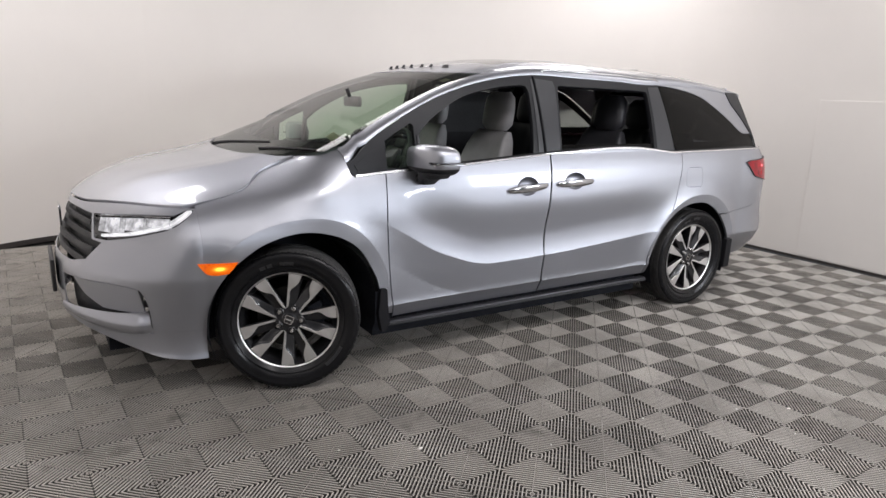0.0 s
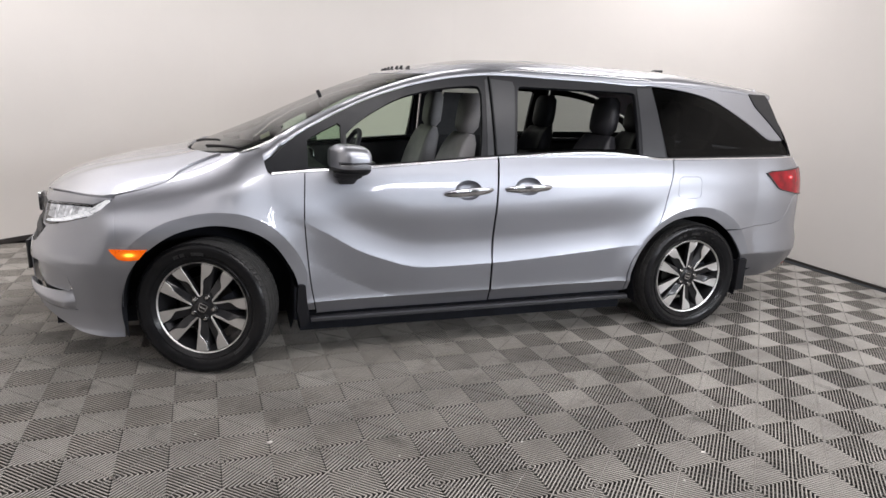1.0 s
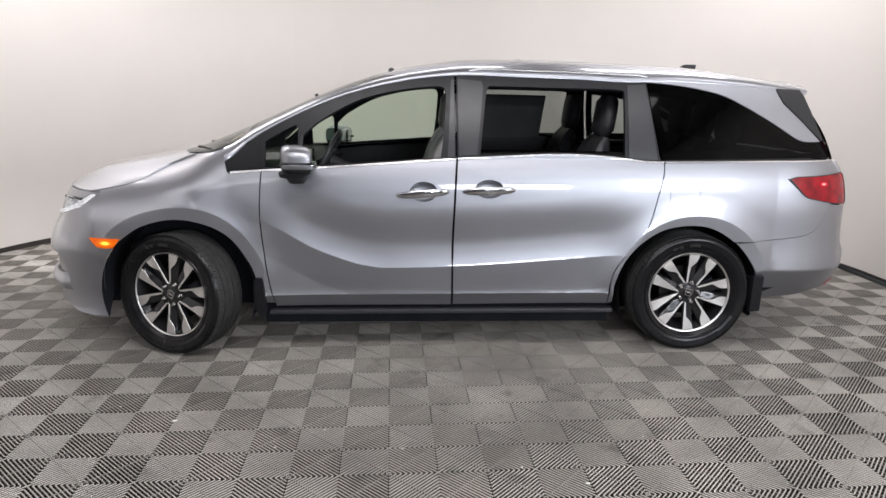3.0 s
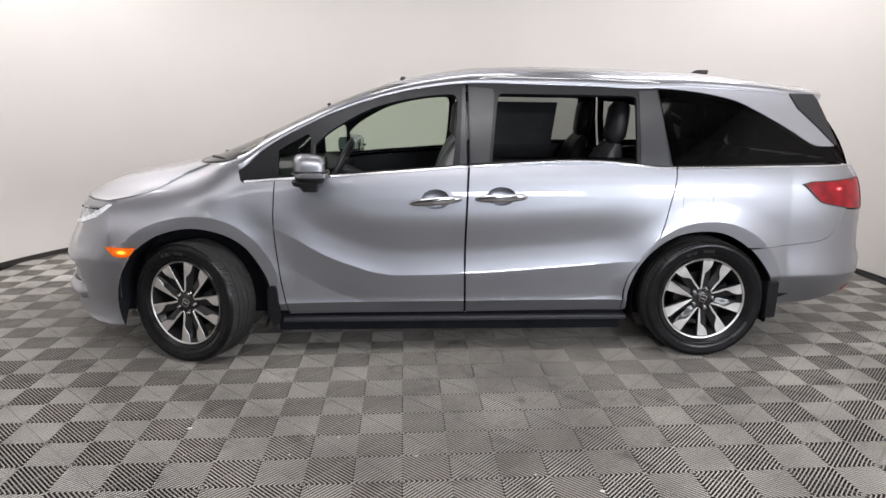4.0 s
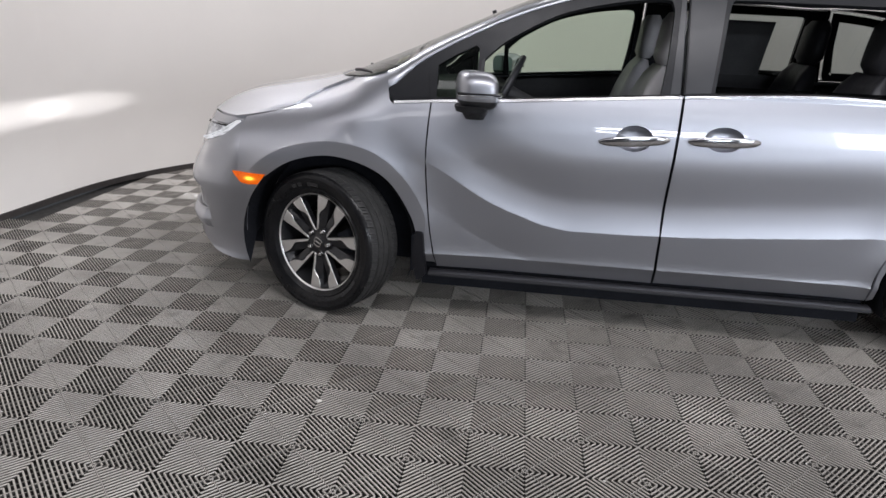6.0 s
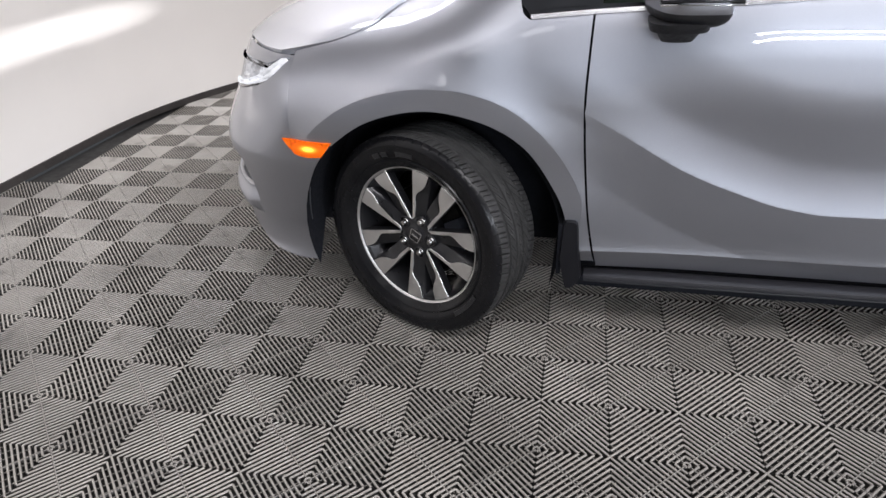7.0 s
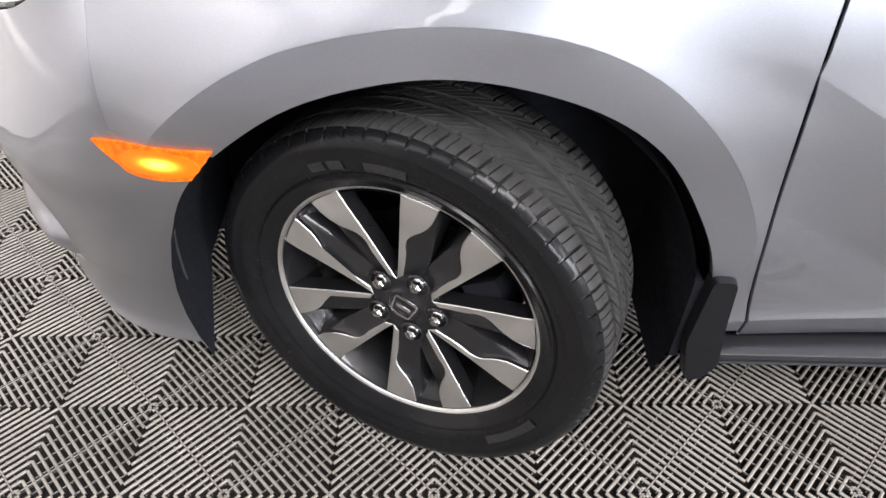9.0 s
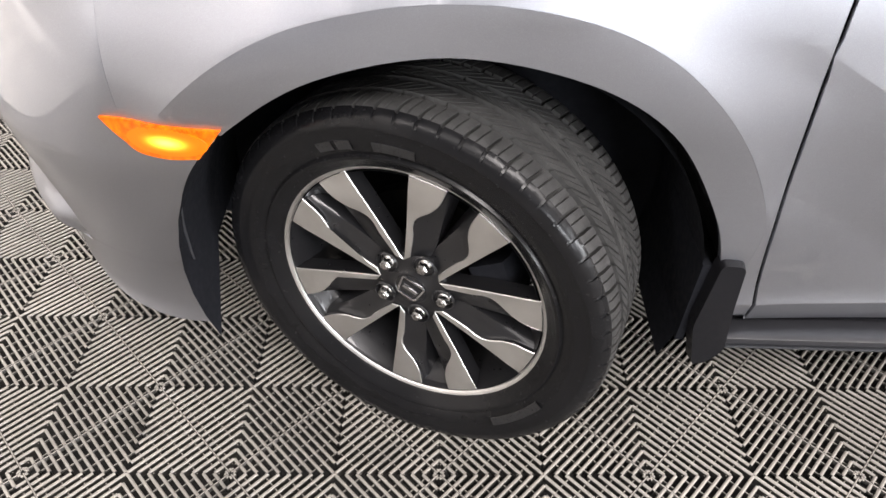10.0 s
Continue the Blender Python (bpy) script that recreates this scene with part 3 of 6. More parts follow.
# for added walls out of view, dark to keep light off the van
GREY_WALL = plain("grey_wall_paint", (0.11, 0.112, 0.118), 0.8, vary=0.05, scale=1.0)
arc_l = [(WALL_X0 + R_L - R_L * math.cos(radians(a)), WALL_Y1 - R_L + R_L * math.sin(radians(a))) for a in range(0, 91, 3)]
arc_r = [(WALL_X1 - R_R + R_R * math.sin(radians(a)), WALL_Y1 - R_R + R_R * math.cos(radians(a))) for a in range(0, 91, 3)]
build_wall("wall_unseen_dark", [(WALL_X0, WALL_Y0), (WALL_X0, -3.6)], "unseen grey wall added to darken the van's front corner", False).data.materials[0] = GREY_WALL
build_wall("wall_front", [(WALL_X0, -3.6), (WALL_X0, WALL_Y1 - R_L)], "smooth warm white painted wall ahead of the van", False)
build_wall("wall_corner_front", arc_l, "curved warm white corner of the photo room", True)
build_wall("wall_back", [arc_l[-1], arc_r[0]], "plain warm white wall behind the van", False)
build_wall("wall_corner_rear", arc_r, "curved warm white corner of the photo room", True)
build_wall("wall_rear", [(WALL_X1, WALL_Y1 - R_R), (WALL_X1, WALL_Y0)], "warm white wall of boards behind the van's tail", False)
build_wall("wall_near", [(WALL_X1, WALL_Y0), (WALL_X0, WALL_Y0)], "unseen grey wall added to close the photo room", False).data.materials[0] = GREY_WALL
# ceiling is out of view; its grey dims reflections on roof and bonnet
bm = box_bm((WALL_X0 + WALL_X1) / 2, (WALL_Y0 + WALL_Y1) / 2, CEILING + 0.06, WALL_X1 - WALL_X0 + 0.24, WALL_Y1 - WALL_Y0 + 0.24, 0.12)
tagged(part("ceiling", bm, CEILING_PAINT, None, "", 0), "unseen ceiling, kept grey to dim the van's reflections", "ceiling", kind="structure")


def skirting(name, pts, h, d, label):
    v, f = wall_run(name, pts, h, -d, label)
    bm = bmesh.new()
    vs = [bm.verts.new(p) for p in v]
    for q in f:
        bm.faces.new([vs[i] for i in q])
    tagged(part(name, bm, BASE_DARK, None, "", 30), label, "baseboard", kind="structure")


skirting("baseboard", [(WALL_X0, WALL_Y0 + 0.1)] + arc_l + arc_r[:1], 0.045, 0.014, "dark rubber strip along the foot of the wall")
skirting("baseboard", arc_r + [(WALL_X1, WALL_Y0 + 0.1)], 0.022, 0.014, "thin dark strip along the foot of the wall")

# boards on the rear wall: thin sheets with open joints
for i in range(6):
    y1 = -0.45 - 1.2 * (i - 0.0)
    y0 = y1 - 1.197
    if y0 < WALL_Y0:
        break
    bm = box_bm(WALL_X1 - 0.003, (y0 + y1) / 2, 0.03 + 0.74, 0.006, y1 - y0, 1.48, 0.002, 1)
    ob = part("wall_board", bm, WALL_PAINT, None, "", 0)
    ob.parent = bpy.data.objects["wall_rear"]

# housings of the thin tube and the added, unseen fill panels under the ceiling
HOUSING = plain("white_lamp_housing", (0.8, 0.8, 0.8), 0.4, vary=0.03)
for ty, tx, length, width, turned, watts in TUBE_AND_FILL:
    fitting = thing("ceiling_light", pose(tx, ty, CEILING, 0, 0, turned))
    part("housing", box_bm(0, 0, -0.05, length + 0.06, width + 0.06, 0.1, 0.01), HOUSING, fitting)
    tagged(fitting, "long white tube light fixed under the ceiling" if width < 0.1 else "added broad fill panel under the ceiling, out of view", "ceiling light", "ceiling lights")

for wx, wy, wz, aim, length, width, watts in WORK_AND_FILL:
    at = look((wx, wy, wz), aim)
    work = thing("wall_light", at)
    part("housing", box_bm(0, 0, 0.04, length + 0.05, width + 0.05, 0.05, 0.01), HOUSING, work)
    reach = 0.12 if width < 0.5 else 0.95
    part("bracket", box_bm(0, 0, 0.06 + reach / 2, 0.06, 0.06, reach, 0.004), HOUSING, work)
    tagged(work, "white tube light fixed on the grey wall" if width < 0.5 else "added broad fill panel by the boarded wall, out of view", "wall light", "work lights")

# ---- the van ----
van = tagged(thing("minivan"), "silver metallic minivan with machined alloy wheels, parked with wheels turned", "minivan")

BELT = curve((0.342, 1.046), (0.509, 1.058), (0.744, 1.072), (1.18, 1.102), (1.608, 1.131), (2.091, 1.157), (2.317, 1.156), (2.431, 1.149), (2.577, 1.132), (2.689, 1.119), (2.787, 1.12), n=5)
GAP1 = curve((0.512, 1.06), (0.506, 0.948), (0.502, 0.821), (0.511, 0.656), (0.531, 0.453), (0.562, 0.274))
GAP2 = curve((1.608, 1.131), (1.601, 1.01), (1.588, 0.649), (1.59, 0.278))
GAP3 = curve((2.787, 1.12), (2.782, 1.055), (2.757, 0.947), (2.705, 0.752), (2.615, 0.621), (2.543, 0.517), (2.516, 0.412), (2.517, 0.289))


def belt_between(a, b):
    """The window line from x = a to x = b."""
    def z_at(x):
        for p, q in zip(BELT, BELT[1:]):
            if p[0] <= x <= q[0]:
                return p[1] + (q[1] - p[1]) * (x - p[0]) / (q[0] - p[0])
        return BELT[-1][1]
    return [(a, z_at(a))] + [p for p in BELT if a + 0.01 < p[0] < b - 0.01] + [(b, z_at(b))]


ARCH_F = curve((0.489, 0.30), (0.464, 0.459), (0.425, 0.56), (0.337, 0.690), (0.212, 0.766), (0.04, 0.798), (-0.135, 0.762), (-0.262, 0.684), (-0.338, 0.605), (-0.388, 0.505), (-0.411, 0.37), (-0.410, 0.215), n=8)
ARCH_R = curve((2.539, 0.301), (2.539, 0.416), (2.586, 0.554), (2.675, 0.665), (2.798, 0.745), (2.951, 0.771), (3.09, 0.748), (3.234, 0.659), (3.345, 0.532), (3.403, 0.409), (3.44, 0.30), n=8)
CUT_F = [p for p in ARCH_F if p[0] >= -0.285]
NOSE_F = [p for p in ARCH_F if p[0] < -0.275]


def ellipse(cx, cz, a, b, n=32):
    return [(cx + a * math.cos(2 * math.pi * k / n), cz + b * math.sin(2 * math.pi * k / n)) for k in range(n)]


# front wings
def seam_y(x):
    return lerp_tab([(-0.44, 0.824), (-0.42, 0.824), (-0.3, 0.826), (-0.2, 0.812), (-0.15, 0.785), (-0.11, 0.735), (-0.06, 0.70), (0.02, 0.695), (0.10, 0.72)], x)


HOOD_SEAM = [(x, hood_raw(x, seam_y(x))) for x in np.linspace(-0.42, 0.10, 22)]


def two_faced(outer, lip, material, name, holes=(), step=(0.02, 0.016)):
    """A wing panel with a sharp crease round the wheel: the outer skin and the lip in one mesh, both sides."""
    ARCH_SIDE[0] = 1
    v, f, n = skin(outer, body, step, gap=0.0003, holes=holes, flange=0.007)
    ARCH_SIDE[0] = -1
    v2, f2, n2 = skin(lip, body, (0.03, 0.03), gap=0.0, flange=0.018)
    ARCH_SIDE[0] = 0
    k = len(v)
    v, n, f = v + v2, n + n2, f + [[i + k for i in q] for q in f2]
    mesh_object(name, v, f, material, van, "", True, n)
    mesh_object(name, [(p[0], -p[1], p[2]) for p in v], [q[::-1] for q in f], material, van, "", True, [(p[0], -p[1], p[2]) for p in n])


def crease_arc(cx, r, a0, a1, count=48):
    return [(cx + r * math.cos(radians(a0 + (a1 - a0) * k / count)), 0.36 + r * math.sin(radians(a0 + (a1 - a0) * k / count))) for k in range(count + 1)]


CREASE_F = [(crease_r(a) * math.cos(radians(a)), 0.36 + crease_r(a) * math.sin(radians(a))) for a in np.linspace(6, 136, 53)]
wing = ring_of(HOOD_SEAM, [(0.2, 1.163), (0.26, 1.180), (0.315, 1.194), (0.318, 1.15), (0.31, 1.112)], curve((0.31, 1.112), (0.322, 1.064), (0.342, 1.046)), belt_between(0.342, 0.512), GAP1[:-1], [(0.555, 0.30), (0.497, 0.30)], CREASE_F, [(-0.42, 0.703)])
wing_lip = ring_of([(0.497, 0.30)], CREASE_F, CUT_F[::-1])
two_faced(wing, wing_lip, PAINT, "front_wing")

# front and sliding doors with cupped grips
CUPS = {"front_door": (1.42, 0.957, 0.078, 0.056), "sliding_door": (1.79, 0.973, 0.082, 0.052)}
doors = {}


def creased(name, upper, lower, holes):
    """A door skin in two sheets that meet in a sharp crease, as one mesh, and its mirror image."""
    ARCH_SIDE[0] = 1
    CREASE_SIDE[0] = 1
    v, f, n = skin(upper, body, (0.03, 0.008), gap=0.0, holes=holes, flange=0.007)
    CREASE_SIDE[0] = -1
    for LOW_SIDE[0], sheet in zip((1, -1), lower):
        v2, f2, n2 = skin(sheet, body, (0.03, 0.008), gap=0.0, flange=0.007)
        k = len(v)
        v, n, f = v + v2, n + n2, f + [[i + k for i in q] for q in f2]
    CREASE_SIDE[0] = ARCH_SIDE[0] = LOW_SIDE[0] = 0
    return [mesh_object(name, v, f, PAINT, van, "", True, n),
            mesh_object(name, [(p[0], -p[1], p[2]) for p in v], [q[::-1] for q in f], PAINT, van, "", True, [(p[0], -p[1], p[2]) for p in n])]


def above(path, cut=True):
    return [p for p in path if p[1] > lerp_tab(CREASE, p[0]) + 0.004]


def below(path):
    return [p for p in path if p[1] < lerp_tab(CREASE, p[0]) - 0.004]


def crease_line(a, b):
    return [(x, lerp_tab(CREASE, x)) for x in np.linspace(a, b, 40)]


def low_z(x):
    return LOW_EDGE + 0.006 * (x - 1.5)


def split_low(top, rear, corner, fore):
    """The lower door sheet, parted along its bottom crease."""
    up = lambda path: [p for p in path if p[1] > low_z(p[0]) + 0.004]
    down = lambda path: [p for p in path if p[1] < low_z(p[0]) - 0.004]
    def cross(path):
        for p, q in zip(path, path[1:]):
            a, b = p[1] - low_z(p[0]), q[1] - low_z(q[0])
            if a * b <= 0:
                return p[0] + (q[0] - p[0]) * a / (a - b)
        return path[0][0]
    x1, x0 = cross(rear), cross(fore)
    line = [(x, low_z(x)) for x in np.linspace(x0, x1, 40)]
    return ring_of(top, up(rear), line[::-1], up(fore)), ring_of(line, down(rear), [corner], down(fore))


G = 0.0062
g1 = [(x + G, z) for x, z in GAP1]
g2a, g2b = [(x - G, z) for x, z in GAP2], [(x + G, z) for x, z in GAP2]
g3 = [(x - G, z) for x, z in GAP3]
FRONT_CREASE, SLIDE_CREASE = crease_line(0.5055, 1.583), crease_line(1.590, 2.592)
sheets = {"front_door": (ring_of(belt_between(0.515, 1.605), above(g2a), FRONT_CREASE[::-1], above(g1)[::-1]),
                         split_low(FRONT_CREASE, below(g2a), (0.566, 0.276), below(g1)[::-1])),
          "sliding_door": (ring_of(belt_between(1.611, 2.784), above(g3), SLIDE_CREASE[::-1], above(g2b)[::-1]),
                           split_low(SLIDE_CREASE, below(g3), (1.595, 0.280), below(g2b)[::-1]))}
for name in ("front_door", "sliding_door"):
    cx, cz, a, b = CUPS[name]
    doors[name] = creased(name, *sheets[name], [ellipse(cx, cz, a, b)])
    for ob in doors[name]:
        side = -1 if ob.data.vertices[0].co.y < 0 else 1
        # bowl behind the grip
        rings = []
        for k in range(7):
            t = k / 6
            s = math.sqrt(1 - (t * 0.93) ** 2)
            rings.append([(cx + (px - cx) * s, side * (body_y(px, pz) - 0.001 - 0.036 * t), cz + (pz - cz) * s) for px, pz in ellipse(cx, cz, a + 0.001, b + 0.001)])
        bm = loft(rings, caps=False)
        bm.verts.ensure_lookup_table()
        bm.faces.new(bm.verts[-32:])
        part("grip_bowl", bm, PAINT, ob, "", 60)
        # chrome pull bar
        x0, x1 = (cx - 0.148, cx + 0.146) if name == "front_door" else (cx - 0.148, cx + 0.144)
        rise = 0.022
        rings = []
        for k in range(15):
            t = k / 14
            x = x0 + (x1 - x0) * t
            z = cz - 0.008 + rise * (t - 0.5) * (1 if name == "front_door" else 0.45)
            y = body_y(x, z) + 0.006 + 0.026 * math.sin(math.pi * t) ** 0.5
            h = 0.007 + 0.015 * math.sin(math.pi * min(1, max(0, t))) ** 0.4
            rings.append(superring((x, side * y, z), (0, 1, 0), (0, 0, 1), 0.0075, h, 3.0, 16))
        part("door_handle", loft(rings), HANDLE_CHROME, ob, "chrome pull handle")

# rear quarters with the fuel flap
FLAP = rounded([(2.818, 0.885), (2.99, 0.883), (2.992, 1.02), (2.82, 1.021)], 0.04, 6)
SEAM_R = curve((3.333, 0.673), (3.473, 0.685), (3.60, 0.699), (3.676, 0.719), (3.725, 0.76), (3.76, 0.83), (3.80, 0.893))
quarter = ring_of([(2.787, 1.12), (3.3, 1.126), (3.82, 1.131), (3.868, 1.064)], [(3.556, 1.046), (3.519, 1.033)], curve((3.519, 1.033), (3.57, 0.98), (3.636, 0.941), (3.70, 0.915), (3.80, 0.893)),
                  SEAM_R[::-1], [p for p in ARCH_R[::-1] if p[0] < 3.225], GAP3[::-1])
CREASE_R = crease_arc(2.985, 0.468, 42, 146)
q_outer = ring_of(quarter[:quarter.index((3.333, 0.673))], [(3.333, 0.673)], CREASE_R, [p for p in GAP3[::-1] if p[1] > 0.625])
q_lip = ring_of([p for p in ARCH_R[::-1] if p[0] < 3.225], GAP3[::-1][:8], [p for p in GAP3[::-1] if 0.31 < p[1] < 0.62], CREASE_R[::-1])
two_faced(q_outer, q_lip, PAINT, "rear_quarter", holes=[FLAP])
panel("fuel_flap", FLAP, body, (0.03, 0.018), PAINT, van, mirror=False, gap=0.0025)

# inner skin that closes the joints
inner = ring_of(belt_between(0.36, 2.787), [(3.3, 1.11), (3.7, 1.10), (3.7, 0.45), (3.44, 0.34)], [(p[0] + (p[0] - 2.98) * 0.03, p[1] + 0.02) for p in ARCH_R[::-1]], [(2.45, 0.27), (0.58, 0.27)],
                [(p[0] + p[0] * 0.03, p[1] + 0.02) for p in ARCH_F if p[0] > -0.25], [(-0.30, 0.76), (-0.40, 0.80), (-0.40, 0.86), (-0.1, 0.93), (0.1, 1.0)])
panel("inner_skin", [(a, b - 0.008) for a, b in inner], lifted(body, -0.048), (0.08, 0.05), LINER, van, gap=0, flange=0)

# sills
for side in (-1, 1):
    for name, z0, z1, y1, mat in (("sill", 0.228, 0.256, 0.954, SILL), ("sill_strip", 0.232, 0.241, 0.960, PILLAR)):
        rings = []
        for k in range(21):
            x = 0.53 + 2.01 * k / 20
            zc = (z0 + z1) / 2 + 0.006 * k / 20
            rings.append(superring((x, side * (y1 - 0.03), zc), (0, 1, 0), (0, 0, 1), 0.03, (z1 - z0) / 2, 4, 14))
        part(name, loft(rings), mat, van, "black plastic sill" if name == "sill" else "satin grey strip along the sill")

# window frames
EAVE_LINE = [(x, lerp_tab(EAVES, x)) for x in np.linspace(0.308, 1.60, 40)]
FRONT_WINDOW = ring_of(curve((0.74, 1.25), (0.835, 1.335), (1.027, 1.441), (1.188, 1.491), (1.36, 1.521), (1.49, 1.533)), curve((1.49, 1.533), (1.535, 1.525), (1.55, 1.485)), curve((1.55, 1.485), (1.537, 1.287), (1.517, 1.133)), [(0.752, 1.078)])
CORNER_WINDOW = [(0.535, 1.082), (0.535, 1.222), (0.60, 1.262), (0.70, 1.312), (0.716, 1.30), (0.714, 1.086)]
front_frame = ring_of([(0.342, 1.05), (0.308, 1.088)], EAVE_LINE, [(1.604, 1.136)], belt_between(0.40, 1.60)[::-1])
panel("front_door_frame", front_frame, panes, (0.05, 0.04), PILLAR, van, holes=[FRONT_WINDOW, CORNER_WINDOW], flange=0.03, label="satin black window frame")
SLIDE_WINDOW = ring_of(curve((1.742, 1.152), (1.77, 1.42), (1.782, 1.505)), curve((1.782, 1.505), (1.795, 1.53), (1.82, 1.533)), [(2.48, 1.522)], curve((2.48, 1.522), (2.57, 1.515), (2.582, 1.48)), [(2.573, 1.142)], [p for p in BELT[::-1] if 1.75 < p[0] < 2.57])
slide_frame = ring_of([(1.612, 1.136)], [(x, lerp_tab(EAVES, x)) for x in np.linspace(1.606, 2.715, 24)], [(2.743, 1.351), (2.775, 1.162), (2.785, 1.125)], belt_between(1.615, 2.78)[::-1])
panel("sliding_door_frame", slide_frame, panes, (0.06, 0.05), PILLAR, van, holes=[[(a, b + 0.004) for a, b in SLIDE_WINDOW]], flange=0.03, label="satin black window frame")
# lighter outer pillar covers
panel("pillar_cover", [(1.555, 1.14), (1.60, 1.142), (1.597, 1.575), (1.575, 1.572)], lifted(panes, 0.004), (0.05, 0.06), PILLAR_GREY, van)
panel("pillar_cover", [(1.618, 1.145), (1.728, 1.152), (1.765, 1.53), (1.755, 1.565), (1.612, 1.577)], lifted(panes, 0.004), (0.05, 0.06), PILLAR_GREY, van)
panel("pillar_cover", [(2.592, 1.138), (2.765, 1.128), (2.732, 1.40), (2.706, 1.555), (2.597, 1.552)], lifted(panes, 0.004), (0.05, 0.06), PILLAR_GREY, van)
panel("window_divider", [(0.716, 1.075), (0.738, 1.076), (0.748, 1.262), (0.728, 1.25)], lifted(panes, 0.006), (0.05, 0.05), BLACK_PLASTIC, van)
panel("corner_pane", CORNER_WINDOW, lifted(panes, -0.006), (0.1, 0.1), GREEN_GLASS, van, gap=-0.004, flange=0.003, label="small tinted corner pane")
panel("corner_cover", [(0.365, 1.066), (0.345, 1.105), (0.44, 1.165), (0.50, 1.198), (0.505, 1.076)], lifted(panes, 0.004), (0.05, 0.05), PILLAR, van, label="satin black corner cover")
# sliding door panes, opened a little at the front; the front driver's pane is wound down
v, f, n = skin([(1.76, 1.16), (2.385, 1.16), (2.41, 1.50), (1.79, 1.51)], lifted(panes, -0.05), (0.2, 0.12), gap=0, flange=0.002)
mesh_object("window_shade", [(p[0], -p[1], p[2]) for p in v], [q[::-1] for q in f], SHADE_CLOTH, van, "dark grey pull-up window shade", True, [(p[0], -p[1], p[2]) for p in n])
low_pane = ring_of(belt_between(1.745, 2.572), [(2.572, 1.182), (2.2, 1.184), (1.747, 1.186)])
panel("sliding_door_pane", low_pane, lifted(panes, -0.008), (0.1, 0.05), DARK_GLASS, van, gap=0, flange=0.004, label="dark side glass wound almost all the way down")
v, f, n = skin(SLIDE_WINDOW, lifted(panes, -0.018), (0.2, 0.12), gap=-0.006, flange=0.004)
mesh_object("far_sliding_pane", [(p[0], -p[1], p[2]) for p in v], [q[::-1] for q in f], PRIVACY, van, "grey privacy glass", True, [(p[0], -p[1], p[2]) for p in n])
v, f, n = skin(FRONT_WINDOW, lifted(panes, -0.018), (0.2, 0.12), gap=-0.006, flange=0.004)
mesh_object("front_passenger_pane", [(p[0], -p[1], p[2]) for p in v], [q[::-1] for q in f], GREEN_GLASS, van, "green tinted side glass", True, [(p[0], -p[1], p[2]) for p in n])

QTOP = curve((2.715, 1.567), (2.85, 1.556), (2.996, 1.536), (3.163, 1.498), (3.296, 1.437), (3.40, 1.381), (3.499, 1.324), (3.603, 1.259), (3.656, 1.238), (3.72, 1.234), (3.768, 1.235))
quarter_glass = ring_of(QTOP, [(3.84, 1.136), (2.80, 1.128)], [(2.787, 1.14), (2.775, 1.162), (2.743, 1.351)])
panel("quarter_pane", quarter_glass, panes, (0.05, 0.05), DARK_GLASS, van, label="dark privacy quarter window", gap=0.003)[1].data.materials[0] = PRIVACY
panel("quarter_backing", quarter_glass, lifted(panes, -0.03), (0.1, 0.1), BLACK_PLASTIC, van, gap=0.012, holes=[shrink(ring_of(QTOP, [(3.84, 1.136), (2.80, 1.128)], [(2.787, 1.14), (2.743, 1.351)]), 0.06)], flange=0)
panel("quarter_chrome", ring_of([(2.79, 1.121), (3.3, 1.126), (3.835, 1.131), (3.83, 1.138), (3.3, 1.135), (2.79, 1.130)]), lifted(body, 0.004), (0.06, 0.02), STRIP_CHROME, van, gap=0, flange=0.006)
panel("window_chrome", ring_of(belt_between(0.345, 1.604), [(a, b + 0.011) for a, b in belt_between(0.345, 1.604)[::-1]]), lifted(body, 0.005), (0.06, 0.02), STRIP_CHROME, van, gap=0, flange=0.008, label="chrome strip under the window")
panel("window_chrome", ring_of(belt_between(1.612, 2.782), [(a, b + 0.011) for a, b in belt_between(1.612, 2.782)[::-1]]), lifted(body, 0.005), (0.06, 0.02), STRIP_CHROME, van, gap=0, flange=0.008, label="chrome strip under the window")

# rubber strips that close the ledge between doors and windows
for side in (-1, 1):
    for x0, x1 in ((0.36, 1.60), (1.615, 2.78), (2.795, 3.70)):
        rows = []
        for x in np.linspace(x0, x1, 24):
            z = belt_between(x, x + 0.02)[0][1] if x < 2.78 else 1.12 + 0.011 * (x - 2.787)
            rows.append([(x, side * (body_y(x, z) - 0.002), z + 0.004), (x, side * (body_y(x, z) - 0.012), z + 0.011), (x, side * (glass_y(x, z) - 0.02), z + 0.013)])
        part("belt_strip", loft(rows, caps=False, closed=False), BLACK_PLASTIC, van, "black rubber strip along the window line")

# pillars and roof
SPOIL = [(3.50, 1.54), (3.547, 1.453), (3.66, 1.35), (3.775, 1.238)]
rear_pillar = ring_of(QTOP, SPOIL[::-1], [(x, lerp_tab(EAVES, x)) for x in np.linspace(3.50, 2.72, 14)])
panel("rear_pillar", rear_pillar, panes, (0.04, 0.03), PAINT, van, gap=0.0012)
panel("spoiler_side", ring_of(SPOIL, [(3.79, 1.245), (3.735, 1.38), (3.685, 1.50), (3.66, 1.535)]), lifted(panes, 0.006), (0.05, 0.05), BLACK_PLASTIC, van, label="black spoiler cheek")
W_SIDE = 0.74
pillar = ring_of([(0.29, W_SIDE), (0.30, 0.88), (0.308, 1.0)], [(x, 1.0) for x in np.linspace(0.34, 1.58, 30)], [(1.62, 1.0), (1.62, 0.80)], [(x, W_SIDE) for x in np.linspace(1.26, 0.33, 20)])
